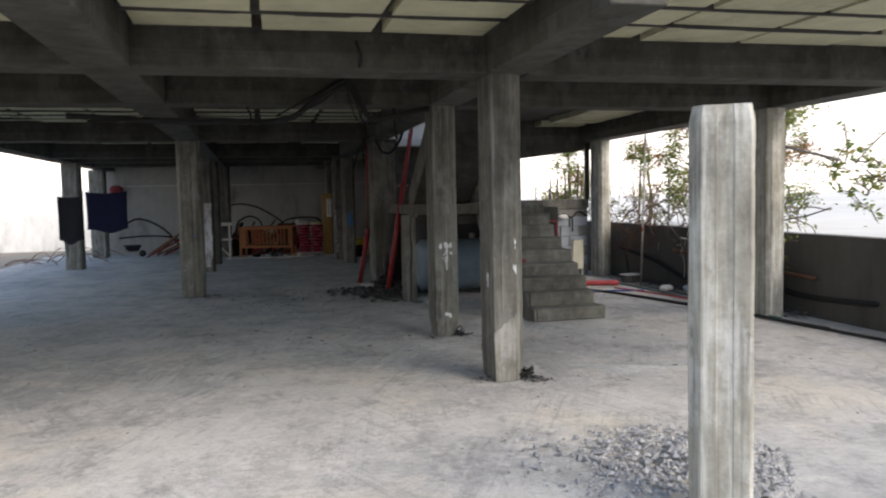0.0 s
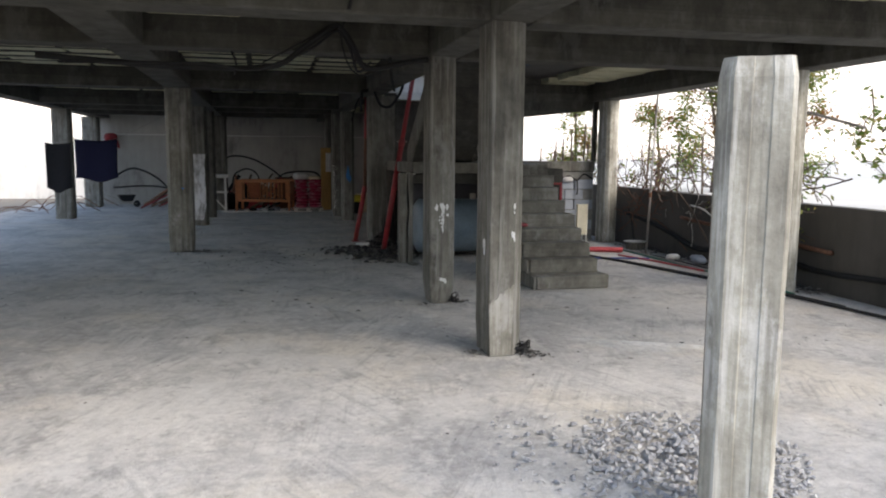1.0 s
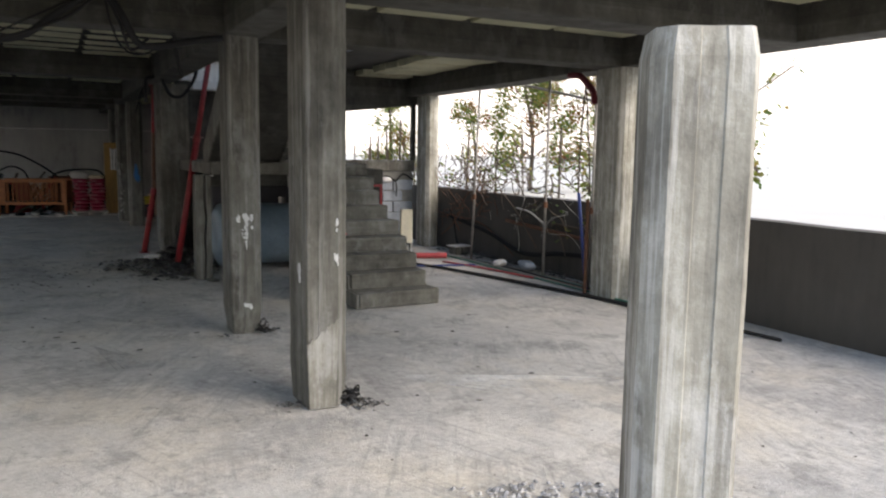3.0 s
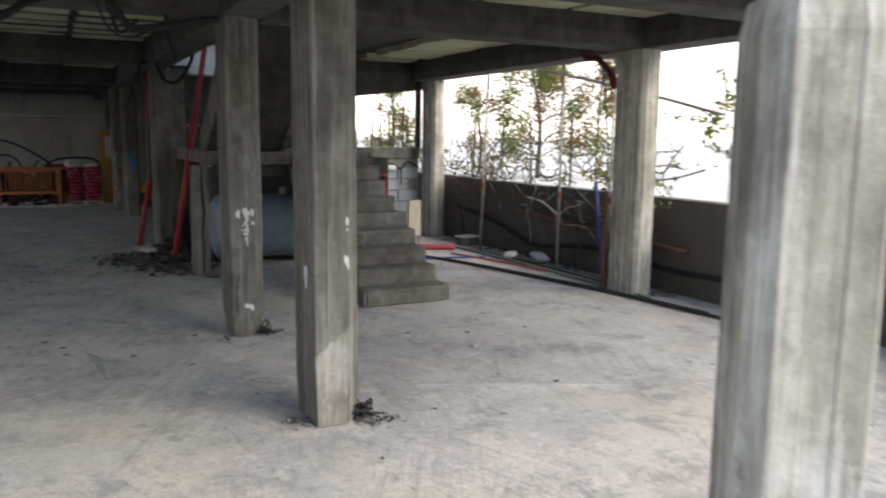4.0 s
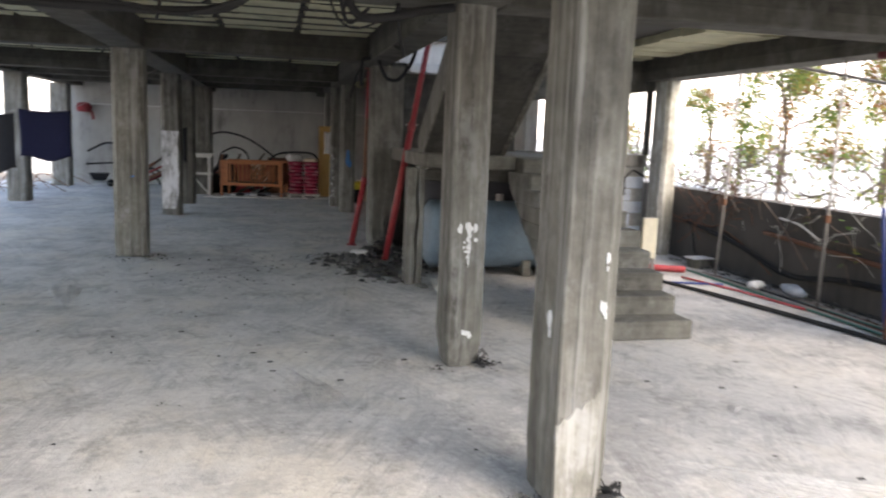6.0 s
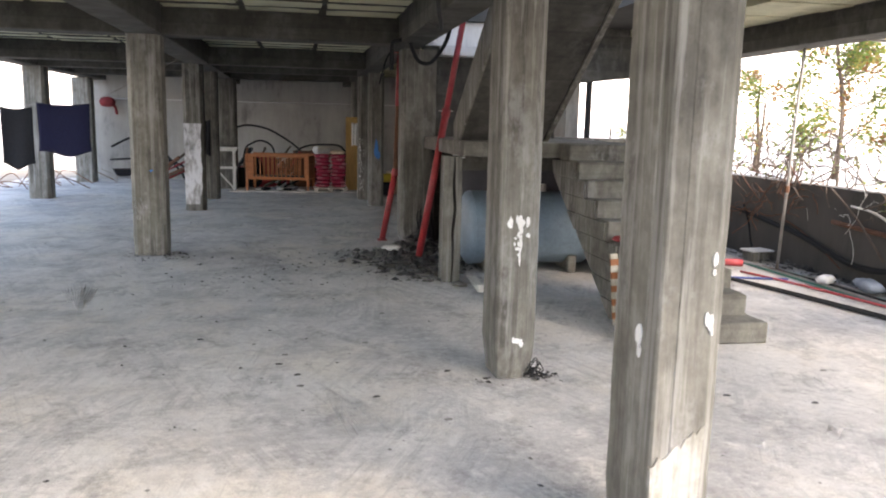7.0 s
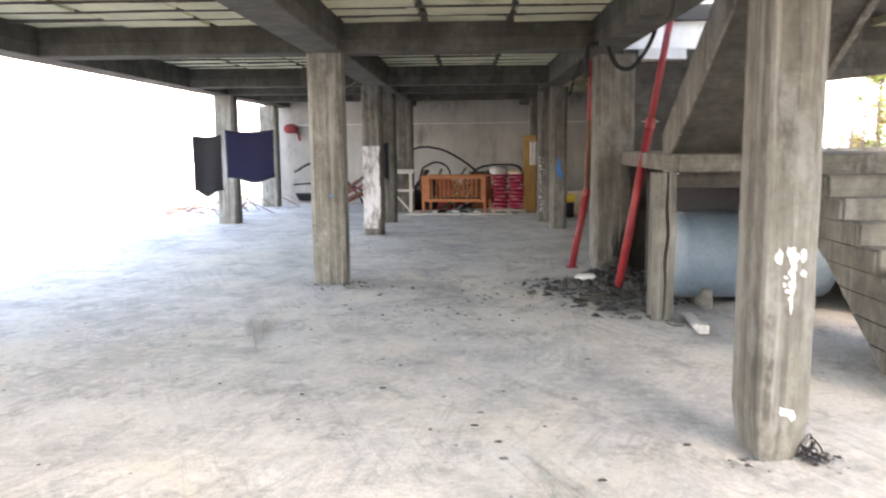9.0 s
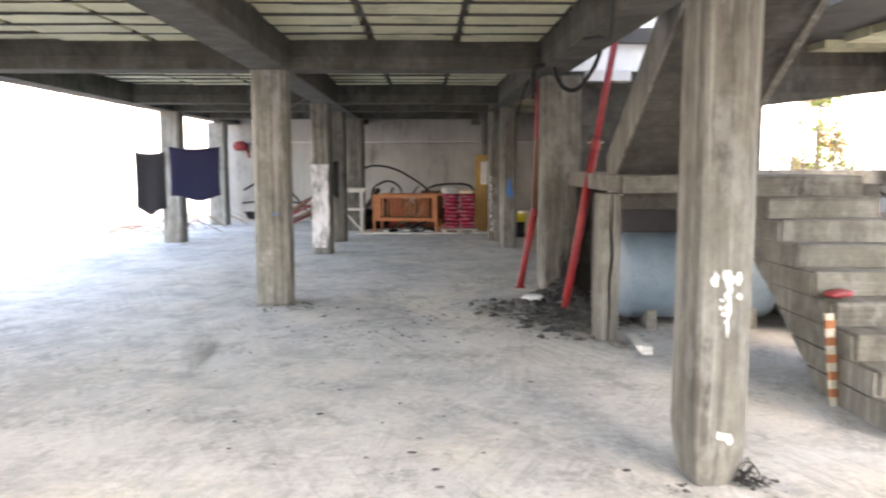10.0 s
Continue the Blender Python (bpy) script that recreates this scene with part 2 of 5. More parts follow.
M_HILL = plain("dry_pale_ground", (0.56, 0.54, 0.5), 0.95, 0, 0.2, 0.05)


def whitewash_material():
    """White lime coat, rubbed through to the grey concrete in streaks and blots."""
    m = Mat("rubbed_whitewash", 0.88)
    worn = m.math("ADD", m.math("MULTIPLY", m.noise(3.2, 8, (1, 1, 0.5), 0.75, (2, 5, 1)), 0.6), m.math("MULTIPLY", m.noise(11, 6, (1, 1, 0.35), 0.7), 0.4))
    c = m.ramp(worn, [(0.4, (0.2, 0.19, 0.17)), (0.47, (0.45, 0.44, 0.44)), (0.52, (0.66, 0.66, 0.67)), (0.66, (0.74, 0.74, 0.75))])
    c = m.mix(m.ramp(m.noise(15, 5, (1, 1, 0.5), 0.7, (8, 1, 3)), [(0.6, (0, 0, 0)), (0.68, (0.85, 0.85, 0.85))]), c, (0.09, 0.09, 0.12))
    m.color(c)
    m.bump(worn, 0.4, 0.006)
    return m.m


M_WHITEWASH = whitewash_material()
M_DARK_RED = plain("dull_dark_red_cloth", (0.11, 0.012, 0.018), 0.85, 0, 0.35, 12)
M_SMEAR = plain("thin_lime_smear", (0.27, 0.262, 0.25), 0.9, 0, 0.45, 14)
M_SHADE_PANEL = plain("tank_shade_grey", (0.07, 0.068, 0.075), 0.8, 0, 0.2, 3)
# Emission whitens the distance; the haze glows by itself.
M_HAZE = bpy.data.materials.new("glowing_haze_backdrop")
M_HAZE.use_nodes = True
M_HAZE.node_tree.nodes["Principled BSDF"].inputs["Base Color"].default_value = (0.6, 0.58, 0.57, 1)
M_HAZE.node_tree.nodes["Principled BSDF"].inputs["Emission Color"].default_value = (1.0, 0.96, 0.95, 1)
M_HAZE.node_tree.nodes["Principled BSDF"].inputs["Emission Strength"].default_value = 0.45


# ---- building helpers ----
def mesh_from(bm, name, material, smooth=False):
    me = bpy.data.meshes.new(name)
    bmesh.ops.recalc_face_normals(bm, faces=bm.faces)
    bm.to_mesh(me)
    bm.free()
    for mt in (material if isinstance(material, (list, tuple)) else [material]):
        me.materials.append(mt)
    if smooth:
        for p in me.polygons:
            p.use_smooth = True
    return me


def part(name, bm, material, parent=None, label="", smooth=False):
    ob = new(name, mesh_from(bm, name, material, smooth))
    if parent is not None:
        ob.parent = parent
    if label:
        ob["label"] = label
    return ob


def thing(name, label, category, group="", at=(0, 0, 0), turn=0, kind=""):
    ob = new(name)
    ob.empty_display_size = 0.1
    ob.matrix_basis = pose(*at, 0, 0, turn)
    return tagged(ob, label, category, group, kind)


def structure(name, bm, material, label="", category=""):
    return tagged(part(name, bm, material), label, category, kind="structure")


def add_box(bm, x0, x1, y0, y1, z0, z1, bevel=0.0, jitter=0.0, rnd=None):
    vs = [bm.verts.new((x, y, z)) for z in (z0, z1) for x, y in ((x0, y0), (x1, y0), (x1, y1), (x0, y1))]
    if jitter:
        for v in vs:
            v.co += Vector([rnd.uniform(-jitter, jitter) for _ in range(3)])
    fs = [bm.faces.new([vs[i] for i in q]) for q in ((3, 2, 1, 0), (4, 5, 6, 7), (0, 1, 5, 4), (1, 2, 6, 5), (2, 3, 7, 6), (3, 0, 4, 7))]
    if bevel:
        es = list({e for f in fs for e in f.edges})
        bmesh.ops.bevel(bm, geom=es, offset=bevel, segments=1, affect="EDGES")
    return vs


def box(x0, x1, y0, y1, z0, z1, bevel=0.0, jitter=0.0, rnd=None):
    bm = bmesh.new()
    add_box(bm, x0, x1, y0, y1, z0, z1, bevel, jitter, rnd)
    return bm


def add_tube(bm, pts, radius, sides=8, radii=None):
    """A round tube through the points, closed at both ends."""
    pts = [Vector(p) for p in pts]
    rings = []
    side = None
    for i, p in enumerate(pts):
        d = (pts[min(i + 1, len(pts) - 1)] - pts[max(i - 1, 0)]).normalized()
        if side is None:
            side = d.orthogonal().normalized()
        else:
            side = (side - d * side.dot(d))
            side = side.normalized() if side.length > 1e-5 else d.orthogonal().normalized()
        up = d.cross(side)
        r = radii[i] if radii else radius
        rings.append([bm.verts.new(p + (side * math.cos(a) + up * math.sin(a)) * r) for a in (2 * math.pi * k / sides for k in range(sides))])
    for a, b in zip(rings, rings[1:]):
        for k in range(sides):
            bm.faces.new((a[k], a[(k + 1) % sides], b[(k + 1) % sides], b[k]))
    bm.faces.new(rings[0][::-1])
    bm.faces.new(rings[-1])


def tube(pts, radius, sides=8, radii=None):
    bm = bmesh.new()
    add_tube(bm, pts, radius, sides, radii)
    return bm


def curve_pts(ctrl, n=8):
    """Catmull-Rom points through the control points."""
    c = [Vector(p) for p in ctrl]
    c = [c[0] * 2 - c[1]] + c + [c[-1] * 2 - c[-2]]
    out = []
    for i in range(1, len(c) - 2):
        for k in range(n):
            t = k / n
            a, b, d, e = c[i - 1], c[i], c[i + 1], c[i + 2]
            out.append(0.5 * (2 * b + (d - a) * t + (2 * a - 5 * b + 4 * d - e) * t * t + (3 * b - a - 3 * d + e) * t ** 3))
    out.append(c[-2])
    return out


def add_rock(bm, x, y, z, s, rnd, flat=0.6):
    """A small broken lump: a jittered octahedron-like stone."""
    base = [(1, 0, 0), (0, 1, 0), (-1, 0, 0), (0, -1, 0), (0, 0, 1), (0, 0, -0.4)]
    a = rnd.uniform(0, 6.28)
    vs = []
    for p in base:
        px, py = p[0] * math.cos(a) - p[1] * math.sin(a), p[0] * math.sin(a) + p[1] * math.cos(a)
        k = s * rnd.uniform(0.6, 1.25)
        vs.append(bm.verts.new((x + px * k, y + py * k, z + p[2] * k * flat)))
    for q in ((0, 1, 4), (1, 2, 4), (2, 3, 4), (3, 0, 4), (1, 0, 5), (2, 1, 5), (3, 2, 5), (0, 3, 5)):
        bm.faces.new([vs[i] for i in q])


def patch(cx, cz, w, h, y, seed, n=9):
    """A ragged flake of paint on a face that looks to -y."""
    rnd = random.Random(seed)
    bm = bmesh.new()
    ring = [bm.verts.new((cx + 0.5 * w * math.cos(a) * rnd.uniform(0.55, 1.1), y, cz + 0.5 * h * math.sin(a) * rnd.uniform(0.55, 1.1))) for a in (2 * math.pi * k / n for k in range(n))]
    back = [bm.verts.new(v.co + Vector((0, 0.02, 0))) for v in ring]
    bm.faces.new(ring)
    for k in range(n):
        bm.faces.new((ring[k], back[k], back[(k + 1) % n], ring[(k + 1) % n]))
    return bm


def splash(parent, y, spots, seed, mat):
    """Clusters of thin, ragged, mostly upright paint flakes on a face that looks to -y."""
    rnd = random.Random(seed)
    for cx, cz, w, h, n in spots:
        for _ in range(n):
            part("paint_mark", patch(cx + rnd.uniform(-0.5, 0.5) * w, cz + rnd.uniform(-0.5, 0.5) * h, rnd.uniform(0.008, 0.03), rnd.uniform(0.02, 0.075), y - rnd.uniform(0, 0.002), rnd.randint(0, 9999), rnd.randint(7, 11)), mat, parent)


def ragged_coat(x0, x1, z0, z1, y, seed, n=40):
    """A coat of paint on a face that looks to -y, ragged along its sides and ends."""
    bm = bmesh.new()
    rows = []
    for i in range(n + 1):
        z = z0 + (z1 - z0) * i / n
        a = x0 + 0.02 * abs(noise.noise(Vector((z * 9, seed, 0))))
        b = x1 + 0.035 * noise.noise(Vector((z * 3.3, seed + 4, 0))) + 0.012 * noise.noise(Vector((z * 17, seed + 9, 0))) - 0.05 * max(0.0, 1 - i / 8)
        rows.append([bm.verts.new(p) for p in ((a, y, z), (b, y, z), (b, y + 0.02, z), (a, y + 0.02, z))])
    for a, b in zip(rows, rows[1:]):
        for k in range(4):
            bm.faces.new((a[k], a[(k + 1) % 4], b[(k + 1) % 4], b[k]))
    bm.faces.new(rows[0])
    bm.faces.new(rows[-1])
    return bm


SOFFIT, CEIL = 2.70, 3.02
SL_TOP = 3.115


def column_mesh(w, d, h, seed, chamfer=0.05, taper=0.0, base_loss=0.0):
    """A cast column: boards stand proud or back by millimetres, corners are broken, the foot is worn."""
    rnd = random.Random(seed)
    prof = []
    hw, hd = w / 2, d / 2
    corners = [(-hw, -hd, 1, 0, w), (hw, -hd, 0, 1, d), (hw, hd, -1, 0, w), (-hw, hd, 0, -1, d)]
    ch = chamfer if isinstance(chamfer, tuple) else (chamfer,) * 4
    for side, (cx, cy, dx, dy, length) in enumerate(corners):
        n = max(2, round(length / 0.105))
        c0, c1 = ch[side], ch[(side + 1) % 4]
        cuts = [c0 + (length - c0 - c1) * k / n for k in range(n + 1)]
        nx, ny = dy, -dx
        for k in range(n):
            o = rnd.uniform(-0.003, 0.003)
            for c in (cuts[k] + 0.002, cuts[k + 1] - 0.002):
                prof.append((cx + dx * c + nx * o, cy + dy * c + ny * o))
    zs = [0.0, 0.05, 0.13, 0.24] + [0.24 + (h - 0.24) * k / 22 for k in range(1, 23)]
    bm = bmesh.new()
    rings = []
    for z in zs:
        loss = base_loss * max(0.0, 1 - z / 0.24)
        ring = []
        for i, (x, y) in enumerate(prof):
            j = 0.022 * noise.noise(Vector((x * 9, y * 9, z * 6 + seed * 3.1)))
            k = 1 - loss * (0.55 + 0.45 * noise.noise(Vector((x * 6 + seed, y * 6, z * 7)))) - taper * z / h
            ring.append(bm.verts.new((x * (k + j), y * (k + j), z)))
        rings.append(ring)
    n = len(prof)
    for a, b in zip(rings, rings[1:]):
        for k in range(n):
            bm.faces.new((a[k], a[(k + 1) % n], b[(k + 1) % n], b[k]))
    bm.faces.new(rings[0][::-1])
    bm.faces.new(rings[-1])
    return bm


COLUMN_GROUP = "concrete columns of the frame"


def column(x, y, w, d, seed, label, h=SOFFIT, chamfer=0.05, loss=0.0, mat=None):
    c = thing("concrete_column", label, "column", COLUMN_GROUP, (x, y, 0))
    part("shaft", column_mesh(w, d, h, seed, chamfer, 0.0, loss), mat or M_COLUMN, c)
    return c


def rebar_tangle(parent, x, y, seed, n=7, r=0.006, size=0.14):
    """Bent black wire and bars sticking out at a column's foot."""
    rnd = random.Random(seed)
    for _ in range(n):
        p = [Vector((x - 0.03 + rnd.uniform(-0.02, 0.02), y + rnd.uniform(-0.06, 0.06), 0.01 + rnd.uniform(0, 0.5) * size))]
        for k in range(4):
            p.append(Vector((x + rnd.uniform(-0.02, 0.85) * size, y + rnd.uniform(-0.6, 0.5) * size, rnd.uniform(0.0, 1.0 - 0.18 * k) * size + 0.005)))
        p.append(Vector((x + rnd.uniform(0.2, 1.3) * size, y + rnd.uniform(-0.9, 0.4) * size, 0.006)))
        part("rebar", tube(curve_pts(p, 5), r * rnd.uniform(0.5, 1.1), 5), M_BLACK, parent)


# ---- ground and floor ----
bm = bmesh.new()
v = [bm.verts.new(p) for p in ((-600, -600, -0.05), (600, -600, -0.05), (600, 600, -0.05), (-600, 600, -0.05))]
bm.faces.new(v)
structure("ground", bm, M_SOIL, "bare brown ground round the building", "ground")

# Added ring of glowing haze that hides the horizon all round.
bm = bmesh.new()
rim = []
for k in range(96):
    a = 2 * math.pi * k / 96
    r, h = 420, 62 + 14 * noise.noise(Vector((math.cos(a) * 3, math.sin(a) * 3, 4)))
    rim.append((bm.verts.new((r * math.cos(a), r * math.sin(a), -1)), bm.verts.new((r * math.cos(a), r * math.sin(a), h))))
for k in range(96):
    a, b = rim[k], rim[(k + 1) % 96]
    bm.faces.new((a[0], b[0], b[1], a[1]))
structure("backdrop", bm, M_HAZE, "added glowing ring standing in for the bright hazy distance all round", "backdrop")

bm = bmesh.new()
FX0, FX1, FY0, FY1, FN = -6.2, 7.4, 2.1, 27.0, 0.3
nx, ny = int((FX1 - FX0) / FN), int((FY1 - FY0) / FN)
grid = [[bm.verts.new((FX0 + (FX1 - FX0) * i / nx, FY0 + (FY1 - FY0) * j / ny, -0.004 + 0.007 * noise.noise(Vector((i * 0.21, j * 0.17, 0))))) for j in range(ny + 1)] for i in range(nx + 1)]
for i in range(nx):
    for j in range(ny):
        bm.faces.new((grid[i][j], grid[i + 1][j], grid[i + 1][j + 1], grid[i][j + 1]))
structure("floor", bm, M_FLOOR, "dusty stained concrete floor with scrapes and grit", "floor")

# ---- frame: columns ----
col_a = column(2.61, 6.575, 0.3, 0.39, 1, "bare board-marked concrete column with rebar at its chipped foot", loss=0.1, chamfer=(0.01, 0.08, 0.03, 0.012))
rebar_tangle(col_a, 0.135, -0.12, 3, 12, 0.006, 0.115)
bm = bmesh.new()
top = [(-0.147 + 0.212 * k / 14, 0.44 + 0.16 * k / 14 + 0.05 * noise.noise(Vector((k * 0.7, 2, 0))) ) for k in range(15)]
front = [bm.verts.new((x, -0.203, z)) for x, z in [(-0.135, 0.004), (0.045, 0.004)] + top[::-1]]
back = [bm.verts.new((q.co.x, -0.185, q.co.z)) for q in front]
bm.faces.new(front)
for k in range(len(front)):
    bm.faces.new((front[k], back[k], back[(k + 1) % len(front)], front[(k + 1) % len(front)]))
part("pale_patch", bm, M_PATCH, col_a, "paler patch on the lower front with a slanting top edge")
for cy, cz, w, h in ((0.05, 0.93, 0.05, 0.1), (0.06, 0.86, 0.03, 0.06)):
    part("paint_mark", patch(cy, cz, w, h, -0.159, int(cz * 100), 11), M_WHITE, col_a).rotation_euler = (0, 0, -math.pi / 2)
splash(col_a, -0.205, [(0.05, 0.98, 0.03, 0.1, 4), (0.06, 1.2, 0.02, 0.08, 3)], 5, M_WHITE)
col_b = column(2.61, 8.87, 0.3, 0.38, 2, "bare concrete column with white paint splashes and chipped foot", loss=0.26, chamfer=(0.012, 0.08, 0.03, 0.012))
rebar_tangle(col_b, 0.1, -0.14, 4, 6, 0.006, 0.12)
for px, pz, w, h in ((-0.075, 1.07, 0.045, 0.1), (-0.005, 1.07, 0.06, 0.1), (0.045, 1.08, 0.03, 0.08), (0.0, 1.02, 0.04, 0.05), (0.0, 0.94, 0.028, 0.13), (-0.02, 0.9, 0.055, 0.025), (-0.005, 0.84, 0.014, 0.12), (0.05, 0.99, 0.03, 0.04), (-0.005, 0.27, 0.05, 0.05), (0.03, 0.25, 0.03, 0.04)):
    part("paint_mark", patch(px, pz, w, h, -0.198, int(pz * 1000 + px * 100), 12), M_WHITE, col_b)
splash(col_b, -0.197, [(-0.05, 1.07, 0.1, 0.1, 6), (-0.02, 0.9, 0.06, 0.2, 5), (0.0, 0.26, 0.1, 0.04, 4)], 6, M_WHITE)
col_d = column(-0.67, 14.04, 0.4, 0.38, 3, "bare concrete column with faint white smears and rubble at its foot", loss=0.05, mat=M_MID_COL)
splash(col_d, -0.197, [(-0.07, 0.62, 0.2, 0.2, 34), (-0.1, 0.48, 0.1, 0.16, 12)], 7, M_SMEAR)
part("paint_mark", patch(0.05, 1.06, 0.06, 0.035, -0.198, 9, 9), M_BLUE_PAINT, col_d)
col_k = column(2.8, 14.62, 0.48, 0.44, 4, "wide concrete column with a broken crumbling foot behind red props", loss=0.35, mat=M_OLD_COL)
col_g = column(2.74, 19.85, 0.3, 0.36, 5, "plain concrete column with a blue paint mark")
for px, pz, w, h in ((-0.005, 1.17, 0.11, 0.38), (0.035, 1.05, 0.08, 0.2)):
    part("paint_mark", patch(px, pz, w, h, -0.187 - 0.001 * w, int(pz * 100), 17), M_BLUE_PAINT, col_g)
col_h = column(2.62, 21.15, 0.3, 0.36, 6, "plain concrete column with white drips of paint")
splash(col_h, -0.187, [(-0.08, 0.3 + 0.2 * k, 0.1, 0.18, 6) for k in range(6)], 9, M_WHITE)
column(2.68, 23.8, 0.36, 0.4, 7, "dark concrete column near the far wall")
col_i = column(-0.74, 19.0, 0.36, 0.36, 8, "concrete column whitewashed to chest height")
part("whitewash", ragged_coat(-0.178, 0.13, 0.12, 1.62, -0.188, 5), M_WHITEWASH, col_i, "patchy white paint coat")
column(-0.7, 21.2, 0.36, 0.36, 9, "plain concrete column behind a whitewashed one")
column(-0.56, 23.8, 0.45, 0.4, 10, "grey concrete column near the far wall")
column(-4.12, 21.2, 0.42, 0.42, 11, "pale concrete column on the open side of the hall", mat=M_MID_COL)
column(-4.34, 25.6, 0.46, 0.42, 12, "pale concrete column at the far open corner", mat=M_MID_COL)
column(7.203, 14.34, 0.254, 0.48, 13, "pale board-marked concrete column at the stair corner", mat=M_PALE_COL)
# Pale base here carries the daylight on the south face.
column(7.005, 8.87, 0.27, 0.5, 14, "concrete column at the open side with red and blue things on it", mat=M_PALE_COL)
gate_post = thing("concrete_post", "pale free-standing concrete post at the entrance side", "post", at=(2.72, 3.36, 0), turn=-30)
bm = column_mesh(0.3, 0.24, 2.06, 15, (0.05, 0.02, 0.02, 0.02))
for v in bm.verts:
    if v.co.z > 2.0:
        v.co.x *= 0.9
        v.co.y *= 0.9
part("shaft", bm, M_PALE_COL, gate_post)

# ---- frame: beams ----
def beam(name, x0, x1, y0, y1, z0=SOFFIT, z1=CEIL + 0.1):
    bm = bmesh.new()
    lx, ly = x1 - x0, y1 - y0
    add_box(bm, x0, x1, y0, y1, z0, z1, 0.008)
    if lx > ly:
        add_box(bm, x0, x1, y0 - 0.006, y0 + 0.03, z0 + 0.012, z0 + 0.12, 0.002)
    return structure(name, bm, M_BEAM, "board-marked cast concrete ceiling beam, coloured dark for the ceiling shade", "beam")


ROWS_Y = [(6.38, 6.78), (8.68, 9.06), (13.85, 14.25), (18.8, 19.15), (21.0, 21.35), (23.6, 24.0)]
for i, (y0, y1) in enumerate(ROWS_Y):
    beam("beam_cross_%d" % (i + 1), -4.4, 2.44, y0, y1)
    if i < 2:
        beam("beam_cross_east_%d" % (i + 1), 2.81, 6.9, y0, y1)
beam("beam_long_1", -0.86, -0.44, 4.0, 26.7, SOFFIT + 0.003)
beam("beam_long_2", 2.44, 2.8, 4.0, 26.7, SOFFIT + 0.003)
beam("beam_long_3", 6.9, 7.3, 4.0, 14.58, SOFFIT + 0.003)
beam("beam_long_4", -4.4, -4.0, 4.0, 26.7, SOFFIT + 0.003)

# ---- ceiling: one mesh, cream panels between dark joints ----
rnd = random.Random(5)
STAIR_WELL = (2.8, 4.95, 9.1, 14.6)


def in_well(x0, x1, y0, y1):
    return x1 > STAIR_WELL[0] and x0 < STAIR_WELL[1] and y1 > STAIR_WELL[2] and y0 < STAIR_WELL[3]


bm = bmesh.new()
bays_x = [(-4.0, -0.86), (-0.44, 2.44), (2.8, 6.9)]
edges_y = [4.05] + [k for r in ROWS_Y for k in r] + [26.7]
for bx0, bx1 in bays_x:
    nx = max(1, round((bx1 - bx0) / 1.1))
    for by0, by1 in zip(edges_y[::2], edges_y[1::2]):
        ny = max(1, round((by1 - by0) / 0.52))
        for i in range(nx):
            for j in range(ny):
                x0 = bx0 + (bx1 - bx0) * i / nx + 0.04
                x1 = bx0 + (bx1 - bx0) * (i + 1) / nx - 0.04
                y0 = by0 + (by1 - by0) * j / ny + 0.018
                y1 = by0 + (by1 - by0) * (j + 1) / ny - 0.018
                if in_well(x0, x1, y0, y1) or (x0 > 2.5 and y0 > 14.7 and x1 > 5.1):
                    continue
                dz = rnd.uniform(-0.012, 0.012)
                add_box(bm, x0 + rnd.uniform(-0.012, 0.012), x1 + rnd.uniform(-0.012, 0.012), y0, y1, CEIL + dz, CEIL + 0.095, 0.0, 0.006, rnd)
panels_count = len(bm.faces)
# Strips in the slab's dark tone, proud of the panels, draw the joint lines.
for bx0, bx1 in bays_x:
    for by0, by1 in zip(edges_y[::2], edges_y[1::2]):
        ny = max(1, round((by1 - by0) / 0.52))
        for j in range(1, ny):
            yj = by0 + (by1 - by0) * j / ny
            if in_well(bx0, bx1, yj - 0.02, yj + 0.02) or (bx0 > 2.5 and yj > 14.7):
                continue
            nseg = 7
            for q in range(nseg):
                xa, xb = bx0 + (bx1 - bx0) * q / nseg, bx0 + (bx1 - bx0) * (q + 1) / nseg
                hw = rnd.uniform(0.008, 0.02)
                add_box(bm, xa, xb, yj - hw, yj + hw, CEIL - rnd.uniform(0.014, 0.024), CEIL + 0.03)
SL0, SL1 = CEIL + 0.1, CEIL + 0.28
for x0, x1, y0, y1 in ((-4.6, 2.8, 4.0, 27.0), (2.8, 4.95, 4.0, 9.1), (4.95, 7.4, 4.0, 14.9), (2.8, 5.3, 14.6, 27.0)):
    add_box(bm, x0, x1, y0, y1, SL0, SL1)
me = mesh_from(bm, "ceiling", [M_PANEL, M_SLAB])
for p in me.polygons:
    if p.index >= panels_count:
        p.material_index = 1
tagged(new("ceiling", me), "concrete ceiling with cream infill panels between dark ribs", "ceiling", kind="structure")

# ---- walls ----
# Unseen wall, added only to keep western sky light out of the hall.
structure("wall_west_blocker", box(-4.65, -4.45, 4.0, 11.0, -0.05, SL0), M_WALL, "unseen plain grey side wall added to block light from the west", "wall")
structure("wall_far", box(-4.62, 5.3, 26.75, 27.0, -0.05, SL0), M_WALL, "stained grey plastered end wall", "wall")
# White colour stands in for the light caught by this ledge.
structure("trim_far", box(-4.0, 5.3, 26.73, 26.747, 2.2, 2.235, 0.004, 0.01, random.Random(5)), M_WHITE, "ledge line along the end wall, coloured white for the light it catches", "trim")
structure("wall_east_far", box(5.1, 5.3, 14.95, 26.74, -0.05, SL0), M_WALL, "grey plastered side wall of the hall", "wall")
# Stair wall in the dark tone: its shade is part of the colour.
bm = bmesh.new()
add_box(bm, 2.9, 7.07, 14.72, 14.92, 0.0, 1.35)
